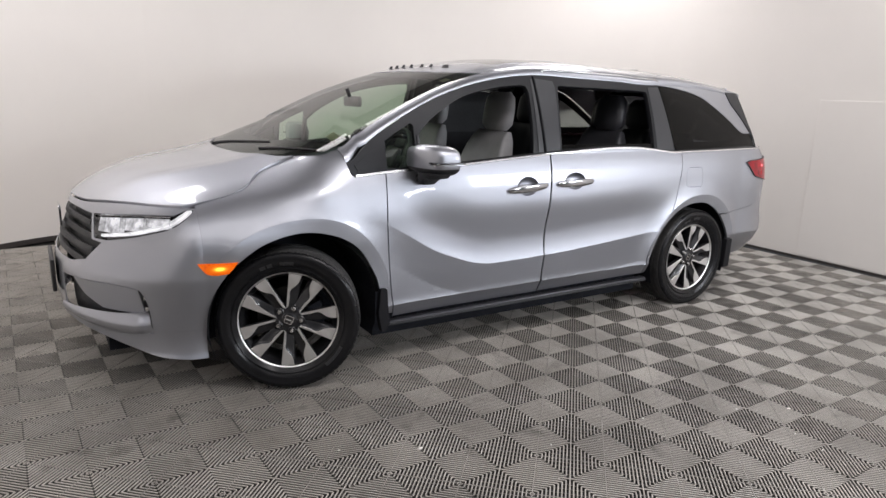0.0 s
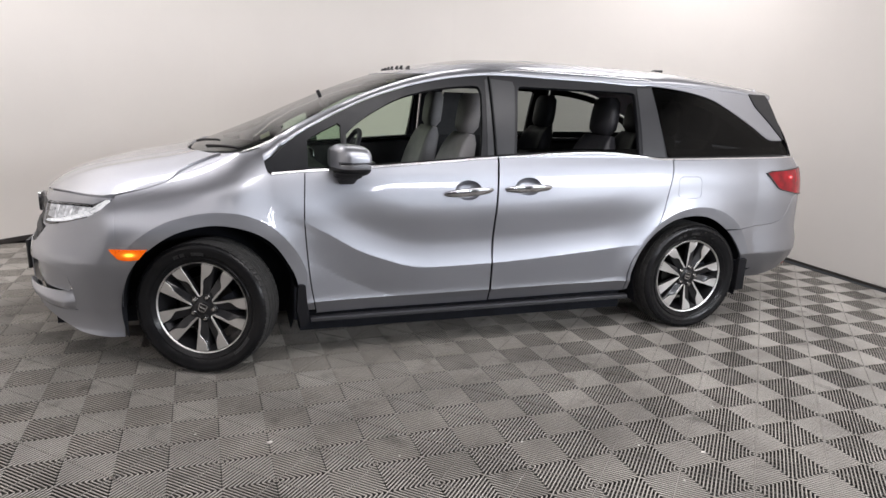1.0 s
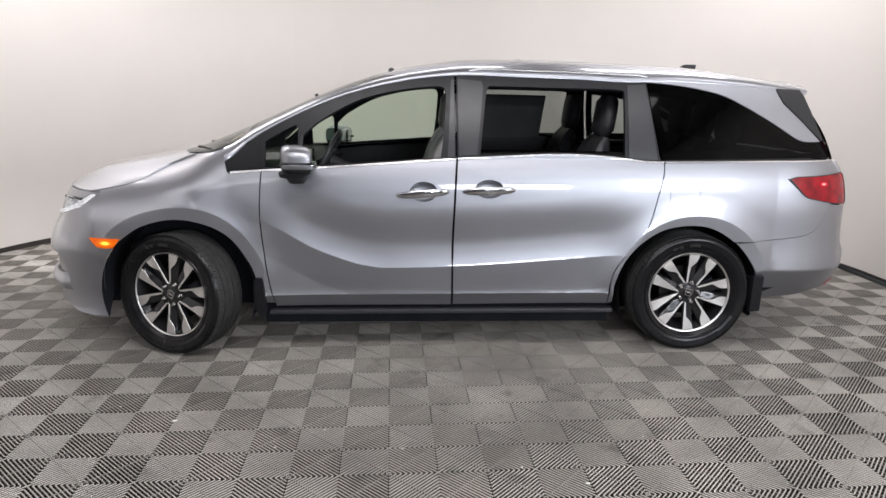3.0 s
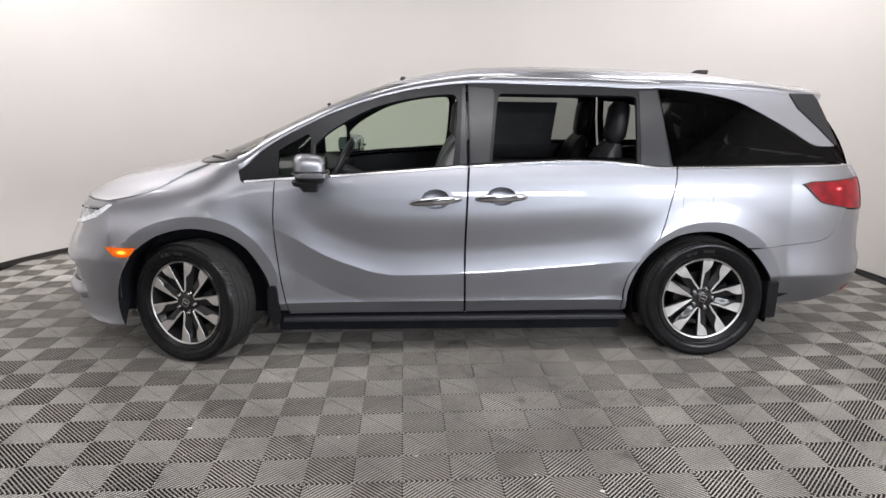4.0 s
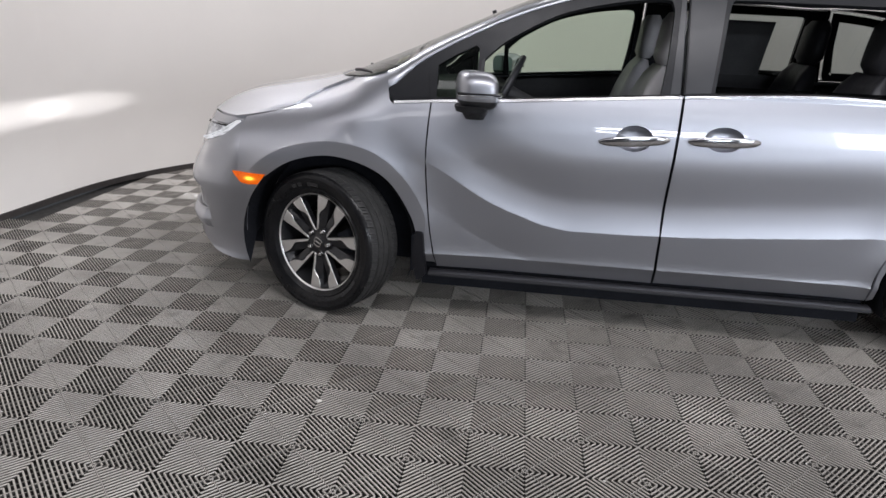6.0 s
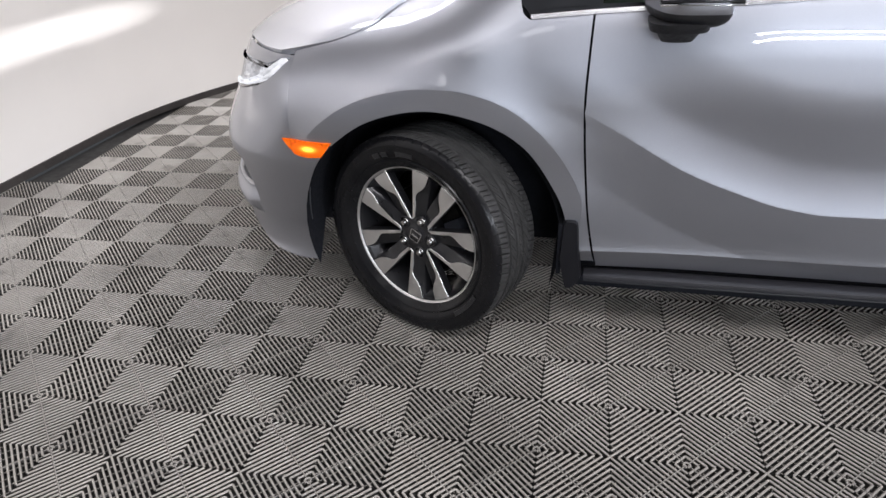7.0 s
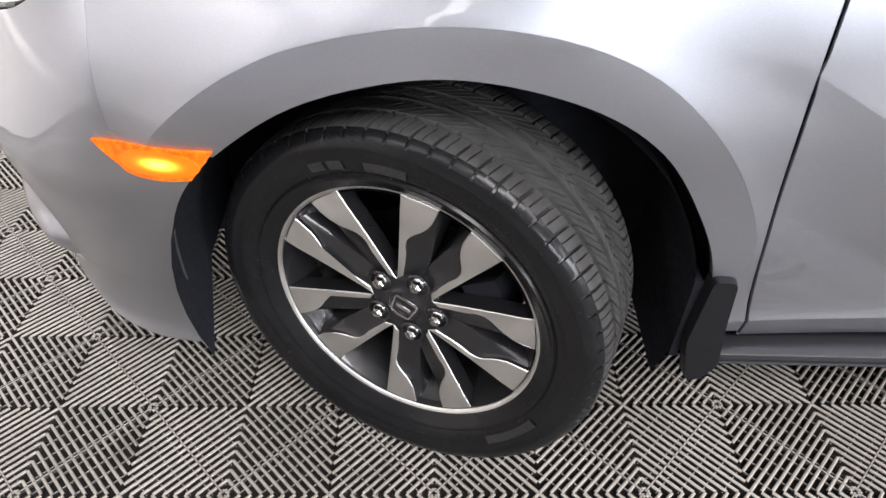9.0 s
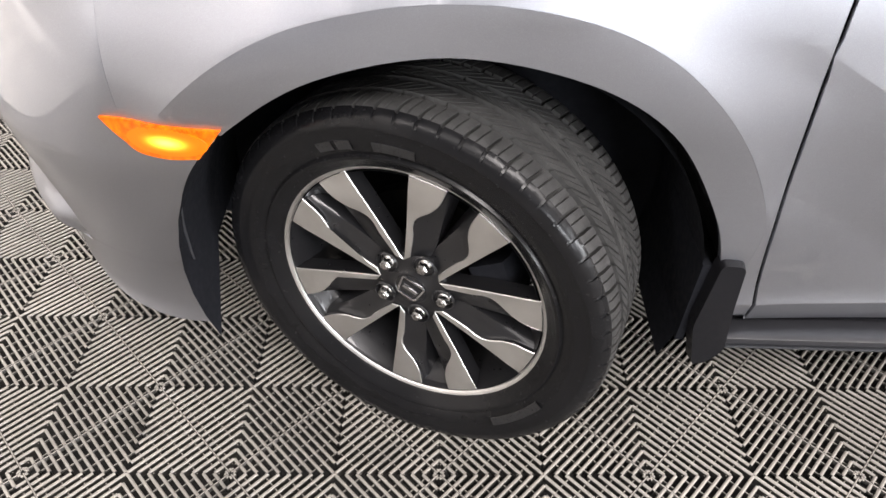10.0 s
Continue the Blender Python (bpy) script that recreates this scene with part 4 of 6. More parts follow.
panel("front_pillar", [(a, -b) for a, b in pillar], roof, (0.04, 0.05), PAINT, van, gap=0.001, flange=0.01)
header = curve((1.26, -W_SIDE), (1.17, -0.55), (1.11, -0.3), (1.09, 0.0), (1.11, 0.3), (1.17, 0.55), (1.26, W_SIDE))
roof_edge = ring_of(header, [(1.62, 0.80), (1.62, 1.0)], [(x, 1.0) for x in np.linspace(1.7, 3.70, 30)], curve((3.70, 1.0), (3.74, 0.6), (3.76, 0.0), (3.74, -0.6), (3.70, -1.0)), [(x, -1.0) for x in np.linspace(3.65, 1.7, 30)], [(1.62, -1.0), (1.62, -0.80)])
SUNROOF = rounded([(1.42, -0.50), (1.42, 0.50), (2.02, 0.50), (2.02, -0.50)], 0.06)
panel("roof_panel", roof_edge, roof, (0.05, 0.05), PAINT, van, mirror=False, gap=0.001, holes=[SUNROOF])
panel("moonroof", SUNROOF, lifted(roof, -0.002), (0.06, 0.06), BLACK_GLOSS, van, mirror=False, label="dark glass moonroof panel")
screen_low = curve((0.20, -W_SIDE), (0.10, -0.62), (0.0, -0.45), (-0.07, -0.22), (-0.09, 0.0), (-0.07, 0.22), (0.0, 0.45), (0.10, 0.62), (0.20, W_SIDE))
screen = ring_of(screen_low, [(x, W_SIDE) for x in np.linspace(0.25, 1.24, 20)], header[::-1], [(x, -W_SIDE) for x in np.linspace(1.24, 0.25, 20)])
panel("windscreen", screen, lifted(roof, -0.003), (0.06, 0.08), CLEAR, van, mirror=False, label="clear windscreen with a dark border", flange=0.004)
band = ring_of(header, [(x, W_SIDE) for x in np.linspace(1.24, 0.25, 20)], screen_low[::-1], [(x, -W_SIDE) for x in np.linspace(0.25, 1.24, 20)])
hole = ring_of(curve((0.34, -0.68), (0.21, -0.45), (0.12, -0.2), (0.10, 0.0), (0.12, 0.2), (0.21, 0.45), (0.34, 0.68)), [(0.7, 0.685), (1.10, 0.66)], curve((1.10, 0.66), (1.03, 0.4), (1.0, 0.2), (0.99, 0.0), (1.0, -0.2), (1.03, -0.4), (1.10, -0.66)), [(0.7, -0.685)])
panel("screen_border", band, lifted(roof, -0.009), (0.06, 0.06), BLACK_PLASTIC, van, mirror=False, holes=[hole], flange=0, label="black printed border")
cowl = ring_of(screen_low, [(0.16, W_SIDE), (0.10, 0.70)], curve((0.10, 0.70), (-0.0, 0.56), (-0.09, 0.38), (-0.14, 0.2), (-0.15, 0.0), (-0.14, -0.2), (-0.09, -0.38), (0.0, -0.56), (0.10, -0.70)), [(0.16, -W_SIDE)])
panel("cowl", cowl, lifted(roof, -0.035), (0.05, 0.06), BLACK_PLASTIC, van, mirror=False, gap=0, label="black plastic cowl")

# bonnet
lip = [(p[0], p[1]) for p in HOOD_LIP if p[1] > -0.822]
hood_edge = lip[::-1] + [(x, -y) for x, y in lip[1:]]
hood_side = [(x, seam_y(x)) for x in np.linspace(-0.41, 0.10, 22)]
base = [roof(x, v) for x, v in screen_low]
hood_back = [(p[0] - 0.012, p[1]) for p in base if abs(p[1]) < 0.715][::-1]
hood_shape = ring_of(hood_edge, hood_side, hood_back, [(x, -y) for x, y in hood_side[::-1]])
panel("bonnet", hood_shape, hood, (0.03, 0.03), PAINT, van, mirror=False, gap=0.0045)

# front bumper with its openings
TOP_EDGE = [(v, lerp_tab(BUMPER_TOP, v)) for v in np.linspace(-1.0, 0.0, 30)]
nose_half = ring_of([(-1.144, 0.703), (-1.0, 0.703)], TOP_EDGE)
low_half = [(-1 - (p[0] + 0.42), p[1]) for p in NOSE_F]
low_edge = curve((-0.985, 0.215), (-0.92, 0.222), (-0.80, 0.238), (-0.65, 0.275), (-0.5, 0.30), (-0.25, 0.312), (0.0, 0.312))
outline = ring_of(nose_half, [(-a, b) for a, b in nose_half[::-1]], [(-a, b) for a, b in low_half], [(-a, b) for a, b in low_edge], low_edge[::-1], low_half[::-1])
HEADLAMP = ring_of(curve((-0.40, 0.858), (-0.68, 0.886), (-0.90, 0.896)), [(-0.955, 0.914), (-0.992, 0.918)], curve((-0.992, 0.918), (-0.951, 0.876), (-0.881, 0.838), (-0.781, 0.811), (-0.676, 0.785), (-0.542, 0.758)), [(-0.44, 0.752)])
GRILLE_L = [(0.0, 0.862), (-0.22, 0.862), (-0.385, 0.856), (-0.425, 0.745), (-0.50, 0.742), (-0.405, 0.657), (-0.28, 0.628), (0.0, 0.62)]
GRILLE = ring_of(GRILLE_L, [(-a, b) for a, b in GRILLE_L[::-1]])
INTAKE = ring_of([(-0.20, 0.545)], curve((-0.33, 0.557), (-0.557, 0.577), (-0.712, 0.57), (-0.755, 0.546), (-0.785, 0.474), (-0.80, 0.350)), curve((-0.80, 0.350), (-0.66, 0.335), (-0.5, 0.332), (-0.20, 0.335)))
MIRR = lambda o: [(-a, b) for a, b in o]
bumper = panel("front_bumper", outline, nose_skin, (0.02, 0.02), PAINT, van, mirror=False, flip=True, holes=[HEADLAMP, MIRR(HEADLAMP), GRILLE, INTAKE, MIRR(INTAKE)], flange=0.005, gap=0.0003)[0]


def nose_in(d):
    return lifted(nose_skin, d)


for mir in (False, True):
    tr = MIRR if mir else (lambda o: o)
    lamp_ob = mesh_object("headlight", *[q for q in skin(tr(HEADLAMP), nose_in(0.07), (0.04, 0.03), gap=0, flange=-0.0, flip=True)[:2]], GUNMETAL, van, "lit headlight with bright strips", True)
    v, f, n = skin(tr(HEADLAMP), nose_in(0.001), (0.05, 0.04), gap=0.003, flange=0.004, flip=True)
    mesh_object("lens", v, f, CLEAR_LENS, lamp_ob, "clear lens", True, n)
    # bright units and the long strip under them
    for a0, a1, b0, b1 in ((-0.875, -0.742, 0.840, 0.886), (-0.738, -0.60, 0.815, 0.880), (-0.596, -0.455, 0.788, 0.872)):
        o = [(a0, b0 + 0.006), (a1, b0), (a1, b1 - 0.004), (a0, b1)]
        v, f, n = skin(tr(o), nose_in(0.035), (0.03, 0.02), gap=0, flange=-0.03, flip=True)
        mesh_object("lamp_unit", v, f, UNIT_GLOW, lamp_ob, "white glowing projector", True, n)
    strip = ring_of(curve((-0.985, 0.912), (-0.945, 0.882), (-0.875, 0.847), (-0.775, 0.821), (-0.67, 0.796), (-0.5, 0.768)), curve((-0.5, 0.778), (-0.67, 0.808), (-0.77, 0.833), (-0.865, 0.859), (-0.935, 0.893), (-0.97, 0.911)))
    v, f, n = skin(tr(strip), nose_in(0.012), (0.03, 0.03), gap=0, flange=-0.02, flip=True)
    mesh_object("day_strip", v, f, HEAD_GLOW, lamp_ob, "white light strip", True, n)
    top = ring_of(curve((-0.43, 0.853), (-0.68, 0.879), (-0.89, 0.889)), curve((-0.89, 0.884), (-0.68, 0.873), (-0.43, 0.846)))
    v, f, n = skin(tr(top), nose_in(0.006), (0.04, 0.03), gap=0, flange=-0.012, flip=True)
    mesh_object("chrome_line", v, f, CHROME, lamp_ob, "", True, n)
    # lower intake: recessed panel, black slot and bright lip
    pan = ring_of([(-0.25, 0.53)], curve((-0.40, 0.546), (-0.60, 0.560), (-0.715, 0.549)), [(-0.748, 0.436), (-0.5, 0.430), (-0.36, 0.47)])
    v, f, n = skin(tr(pan), nose_in(0.028), (0.05, 0.04), gap=0, flange=0.02, flip=True)
    mesh_object("intake_panel", v, f, PAINT, bumper, "", True, n)
    v, f, n = skin(tr(INTAKE), nose_in(0.045), (0.05, 0.04), gap=-0.01, flange=0, flip=True)
    mesh_object("intake_mesh", v, f, BLACK_PLASTIC, bumper, "black intake", True, n)
    lipo = ring_of([(-0.20, 0.400)], curve((-0.35, 0.412), (-0.5, 0.424), (-0.765, 0.444)), [(-0.79, 0.38), (-0.80, 0.350)], curve((-0.80, 0.350), (-0.66, 0.335), (-0.5, 0.332), (-0.20, 0.335)))
    v, f, n = skin(tr(lipo), nose_in(lambda a, b: 0.030 * sstep(0.385, 0.44, b) - 0.020 * sstep(0.335, 0.37, b) * (1 - sstep(0.72, 0.785, abs(a))) + 0.006 * sstep(0.75, 0.79, abs(a))), (0.04, 0.008), gap=0.001, flange=0.03, flip=True)
    mesh_object("bumper_lip", v, f, PAINT, bumper, "bright silver lip", True, n)
    # round fog lamp slot at the intake's outer end
    for k in range(3):
        z = 0.525 - 0.055 * k
        o = rounded([(-0.745 - 0.008 * k, z), (-0.763 - 0.008 * k, z), (-0.765 - 0.008 * k, z - 0.018), (-0.747 - 0.008 * k, z - 0.018)], 0.004)
        v, f, n = skin(tr(o), nose_in(0.02), (0.03, 0.03), gap=0, flange=0.01, flip=True)
        mesh_object("fog_lamp", v, f, CHROME, bumper, "small lamp in the intake", True, n)
    mk = ring_of([(-0.980, 0.690), (-1.151, 0.686), (-1.106, 0.633)], curve((-1.106, 0.633), (-1.05, 0.629), (-1.005, 0.642), (-0.980, 0.690)))
    v, f, n = skin(tr(mk), nose_in(-0.005), (0.03, 0.02), gap=0.001, flange=0.008, flip=True)
    marker = mesh_object("side_marker", v, f, AMBER, van, "lit amber marker lamp", True, n)
    v, f, n = skin(tr(ellipse(-1.066, 0.6605, 0.060, 0.0235, 28)), nose_in(-0.0065), 0.05, gap=0, flange=0.003, flip=True)
    mesh_object("bulb_glow", v, f, AMBER_BULB, marker, "bright amber bulb", True, n)
    for k in range(20):
        a = -0.996 - 0.0068 * k
        v, f, n = skin(tr(rounded([(a, 0.6855), (a - 0.0034, 0.6855), (a - 0.0034, 0.6805), (a, 0.6805)], 0.001)), nose_in(-0.0062), 0.05, gap=0, flange=0.002, flip=True)
        mesh_object("lens_rib", v, f, AMBER, marker, "", True, n)
# grille
v, f, n = skin(GRILLE, nose_in(0.05), (0.05, 0.04), gap=-0.01, flange=0, flip=True)
grille = mesh_object("grille", v, f, BLACK_PLASTIC, van, "gloss black grille with dark bars", True, n)
for k, (zc, reach) in enumerate(((0.83, 0.38), (0.775, 0.40), (0.72, 0.43), (0.665, 0.37))):
    o = ring_of([(-reach, zc - 0.004), (-0.2, zc + 0.004), (0.2, zc + 0.004), (reach, zc - 0.004)], [(reach, zc - 0.026), (0.2, zc - 0.02), (-0.2, zc - 0.02), (-reach, zc - 0.026)])
    v, f, n = skin(o, nose_in(0.004 + 0.006 * (k % 2)), (0.05, 0.02), gap=0, flange=0.03, flip=True)
    mesh_object("grille_bar", v, f, BLACK_PLASTIC, grille, "", True, n)
bm = box_bm(-1.0, 0, 0.50, 0.02, 0.36, 0.17, 0.006)
part("plate_holder", bm, BLACK_PLASTIC, van, "blank black number plate holder")
bm = loft([superring((-0.945 + 0.01 * k, 0, 0.79 - 0.002 * k), (0, 1, 0), (0, 0, 1), 0.075 - 0.004 * k, 0.06 - 0.004 * k, 4, 24) for k in range(2)])
part("grille_badge", bm, CHROME, grille, "plain chrome badge")

# rear bumper, lamps, tailgate
rb_top = [(-1.222, 0.661)] + [(tail_s(x, z), z) for x, z in SEAM_R[:-1]]
LAMP = ring_of([(-0.985, 1.033), (-0.962, 1.047), (-0.62, 1.064), (-0.58, 1.05), (-0.55, 0.885), (-0.6, 0.876)], curve((-0.755, 0.893), (-0.87, 0.915), (-0.93, 0.941), (-0.985, 1.033)))
rear_low = [(1 + (3.45 - p[0]), p[1]) for p in ARCH_R if p[0] > 3.225]
half = [(-a, b) for a, b in rear_low]
rbo = ring_of(half[::-1], rb_top, [(-0.755, 0.888), (-0.6, 0.872), (0.6, 0.872), (0.755, 0.888)], [(-a, b) for a, b in rb_top[::-1]], rear_low,
              [(1.0, 0.30), (0.85, 0.315), (0.75, 0.34), (0.6, 0.36), (0.0, 0.30), (-0.6, 0.36), (-0.75, 0.34), (-0.85, 0.315), (-1.0, 0.30)])
panel("rear_bumper", rbo, tail_skin, (0.011, 0.011), PAINT, van, mirror=False, flange=0.02)
for tr in (lambda o: o, MIRR):
    v, f, n = skin(tr(LAMP), lifted(tail_skin, 0.006), (0.04, 0.03), gap=0.002, flange=0.02)
    tail = mesh_object("tail_light", v, f, RED_LENS, van, "lit red tail lamp", True, n)
    v, f, n = skin(tr(LAMP), lifted(tail_skin, 0.009), (0.04, 0.03), gap=-0.001, flange=0.012, holes=[tr(shrink(LAMP, 0.0035))])
    mesh_object("gasket", v, f, BLACK_PLASTIC, tail, "black rubber edge", True, n)
    v, f, n = skin(tr(ellipse(-0.825, 1.005, 0.03, 0.014, 20)), lifted(tail_skin, 0.008), 0.03, gap=0, flange=0.002)
    mesh_object("bulb_glow", v, f, RED_BULB, tail, "bright bulb behind the lens", True, n)
    o = rounded([(tail_s(3.90, 0.36), 0.362), (tail_s(3.97, 0.37), 0.372), (tail_s(3.99, 0.40), 0.398), (tail_s(3.94, 0.39), 0.384)], 0.006)
    v, f, n = skin(tr(o), lifted(tail_skin, 0.004), 0.03, gap=0, flange=0.006)
    mesh_object("reflector", v, f, RED_LENS, van, "small red reflector in the bumper", True, n)
gate = ring_of([(-0.56, 0.88), (-0.6, 1.06), (-0.62, 1.13), (0.62, 1.13), (0.6, 1.06), (0.56, 0.88)])
panel("tailgate", gate, tail_skin, (0.06, 0.04), PAINT, van, mirror=False)


def gate_glass(u, z):
    yg = glass_y(3.7, z) - 0.02
    x = lerp_tab([(1.1, 4.0), (1.25, 3.955), (1.4, 3.875), (1.56, 3.74)], z)
    return (x - 0.14 * abs(u) ** 2.5, u * yg, z)


panel("rear_window", [(-1, 1.13), (1, 1.13), (1, 1.52), (-1, 1.52)], gate_glass, (0.1, 0.06), DARK_GLASS, van, mirror=False, label="dark rear window", flange=0.01)
panel("roof_spoiler", [(-1, 1.50), (1, 1.50), (0.98, 1.575), (0.5, 1.595), (-0.5, 1.595), (-0.98, 1.575)], lambda u, z: (gate_glass(u, z)[0] + 0.02, gate_glass(u, z)[1], z), (0.1, 0.04), PAINT, van, mirror=False)

# underbody and wheel housings
for x0, x1, w in ((-0.80, -0.46, 0.55), (-0.46, 0.48, 0.60), (0.48, 2.54, 0.90), (2.54, 3.44, 0.62), (3.44, 3.62, 0.60)):
    low = 0.15 if 0.4 < x0 < 2.6 else 0.19
    bm = box_bm((x0 + x1) / 2, 0, (low + 0.28) / 2, x1 - x0, 2 * w - 0.1 * (low < 0.16), 0.28 - low)
    part("underbody", bm, LINER, van, "black underbody tray", 0)
for cx, r in ((0.02, 0.432), (2.985, 0.415)):
    for side in (-1, 1):
        rings = []
        for k in range(33):
            a = radians(-22 + (212 if cx < 1 else 224) * k / 32)
            # the front liner is cut away towards the inside at its foot
            more = [radians(c * max(0.0, k - 22) / 10) if cx < 1 else 0.0 for c in (10, 8, -6, -10)]
            rings.append([(cx + r * math.cos(a + d), side * y, 0.365 + r * math.sin(a + d)) for y, d in zip((0.955, 0.93, 0.80, 0.62), more)])
        bm = loft(rings, caps=False, closed=False)
        inner_disc = [bm.verts.new((cx + r * math.cos(radians(-22 + (212 if cx < 1 else 224) * k / 32)), side * 0.62, 0.365 + r * math.sin(radians(-22 + (212 if cx < 1 else 224) * k / 32)))) for k in range(33)]
        bm.faces.new(inner_disc)
        part("wheel_housing", bm, LINER, van, "black felt wheel arch liner", 50)
# mud flaps
for cx0, cx1, z0, z1, lean in ((0.437, 0.503, 0.225, 0.456, 0.0), (3.352, 3.425, 0.245, 0.468, 0.0)):
    for side in (-1, 1):
        o = rounded([(cx0 + 0.012, z0 + 0.09), (cx0 + 0.034, z0 - 0.014), (cx0 + 0.062, z0 - 0.008), (cx0 + 0.088, z0 + 0.03), (cx0 + 0.076, z0 + 0.13), (cx1 + 0.003, z1 + 0.003), (cx0 + 0.024, z1 + 0.006)], 0.016)
        if cx0 > 2:
            o = rounded([(cx0, z0), (cx1 - 0.006, z0 + 0.004), (cx1, z1), (cx0 + 0.004, z1)], 0.012)
        bm = prism([(a + lean * (z1 - b), b) for a, b in o], -0.984, -0.958, inset=0.004)
        back = prism([(cx0 + 0.004, z0 + 0.03), (cx0 + 0.018, z0 + 0.03), (cx0 + 0.022, z1 - 0.02), (cx0 + 0.008, z1 - 0.02)], -0.96, -0.74)
        if side == 1:
            bm, back = flipped(bm), flipped(back)
        flap = part("mud_flap", bm, FLAP_RUBBER, van, "black mud flap")
        part("flap_back", back, LINER, flap)

# roof rails, fin, pegs of the wind deflector
for side in (-1, 1):
    pts = []
    for k in range(25):
        t = k / 24
        x = 1.682 + 1.04 * t
        lift = 0.004 - 0.012 * (1 - min(1, 20 * t, 20 * (1 - t)))
        vv = 0.86
        p = roof(x, side * vv)
        pts.append((p[0], p[1] + side * 0.004, p[2] + lift))
    part("roof_rail", tube(pts, 0.006, count=10), BRIGHT_ALLOY, van, "slim silver roof rail")
rings = [superring((3.205 + 0.055 * h, 0, 1.648 + 0.052 * h), (1, 0, 0), (0, 1, 0), 0.088 - 0.045 * h, 0.024 * (1 - h) + 0.006, 2.2, 24) for h in (0, 0.3, 0.6, 0.85, 0.97)]
rings.append(superring((3.262, 0, 1.7005), (1, 0, 0), (0, 1, 0), 0.03, 0.003, 2.2, 24))
part("antenna_fin", loft(rings), BLACK_PLASTIC, van, "black shark fin aerial")
for k in range(7):
    y = -0.21 + 0.12 * min(k, 1) + 0.068 * max(0, k - 1)
    p = roof(1.21, y / 0.78)
    w = 0.022 if k else 0.06
    bm = loft([superring((1.21 + 0.01 * q, p[1], p[2] - 0.006 + 0.024 * q), (1, 0, 0), (0, 1, 0), 0.012 - 0.004 * q, w * (0.8 - 0.45 * q), 2.2, 12) for q in (0, 0.5, 1)])
    part("deflector_peg", bm, BLACK_PLASTIC, van, "black peg of the moonroof deflector")

# wipers
for base, tip in (((0.02, -0.30), (0.20, -0.66)), ((-0.06, 0.22), (0.09, -0.24))):
    pts = []
    for k in range(13):
        t = k / 12
        x, vv = base[0] + (tip[0] - base[0]) * t, base[1] + (tip[1] - base[1]) * t
        p = roof(x, vv)
        pts.append((p[0] - 0.004, p[1], p[2] - 0.001))
    bm = tube(pts, [0.007 - 0.003 * k / 12 for k in range(13)])
    tube([(p[0] + 0.012, p[1], p[2] - 0.006) for p in pts[5:]], 0.005, bm)
    part("wiper", bm, BLACK_PLASTIC, van, "black windscreen wiper")

# door mirrors
for side in (-1, 1):
    rings = []
    for k in range(17):
        t = k / 16
        t = t if t < 0.5 else 0.5 + 0.5 * math.sin((t - 0.5) * math.pi)
        y = 0.93 + 0.238 * t
        end = (1 - max(0.0, (t - 0.45) / 0.552) ** 3.2) ** (1 / 2.6)
        start = 0.80 + 0.20 * sstep(0.0, 0.35, t)
        rings.append(superring((0.702 + 0.062 * t, side * y, 1.136), (1, 0, -0.05), (0, 0, 1), 0.086 * (0.35 + 0.65 * end) * start, 0.080 * (0.12 + 0.88 * end) * start, 3.6, 28))
    bm = loft(rings)
    bmesh.ops.bisect_plane(bm, geom=bm.verts[:] + bm.edges[:] + bm.faces[:], plane_co=(0, 0, 1.098), plane_no=(0, 0, 1))
    for fc in bm.faces:
        if fc.calc_center_median().z < 1.098:
            fc.material_index = 1
    mirror_ob = part("door_mirror", bm, [PAINT, BLACK_PLASTIC], van, "silver door mirror with black underside")
    bm = loft([superring((0.72, side * 1.075, 1.075), (1, 0, 0), (0, 1, 0), 0.075, 0.085, 3, 20), superring((0.72, side * 1.06, 1.05), (1, 0, 0), (0, 1, 0), 0.07, 0.078, 3, 20), superring((0.725, side * 1.01, 1.035), (1, 0, 0), (0, 1, 0), 0.055, 0.05, 3, 20), superring((0.725, side * 0.985, 1.005), (1, 0, 0), (0, 1, 0), 0.04, 0.035, 3, 20)])
    loft([superring((0.725, side * 0.93, 1.03), (1, 0, 0), (0, 0, 1), 0.045, 0.025, 3, 16), superring((0.725, side * 1.0, 1.03), (1, 0, 0), (0, 0, 1), 0.042, 0.024, 3, 16)], bm)
    part("mirror_foot", bm, BLACK_PLASTIC, mirror_ob, "black mirror foot")
    part("repeater_lamp", box_bm(0.756, side * 1.117, 1.129, 0.182, 0.106, 0.010, 0.004), BLACK_GLOSS, mirror_ob, "thin dark indicator strip")
    part("chrome_line", box_bm(0.757, side * 1.117, 1.121, 0.186, 0.108, 0.0045, 0.002), CHROME, mirror_ob)
    bm = loft([superring((0.806, side * 1.06, 1.13), (0, 1, 0), (0, 0, 1), 0.08, 0.058, 3.2, 24), superring((0.812, side * 1.06, 1.13), (0, 1, 0), (0, 0, 1), 0.077, 0.055, 3.2, 24)])
    part("mirror_glass", bm, CHROME, mirror_ob, "mirror glass")

# ---- wheels: built about the y axis, outer face towards -y ----
def half_width(r):
    """Half width of a large opening at radius r."""
    return 0.0030 + max(0.0, r - 0.066) / 0.1665 * 0.0540


def pocket_half(r):
    """Half angle of a pocketed spoke at radius r, in degrees."""
    return lerp_tab([(0.058, 25.0), (0.066, 24.0), (0.085, 22.0), (0.10, 20.7), (0.12, 20.0), (0.135, 20.5), (0.15, 19.3), (0.163, 16.0), (0.175, 12.0), (0.19, 9.0), (0.205, 7.5), (0.236, 6.6)], r)


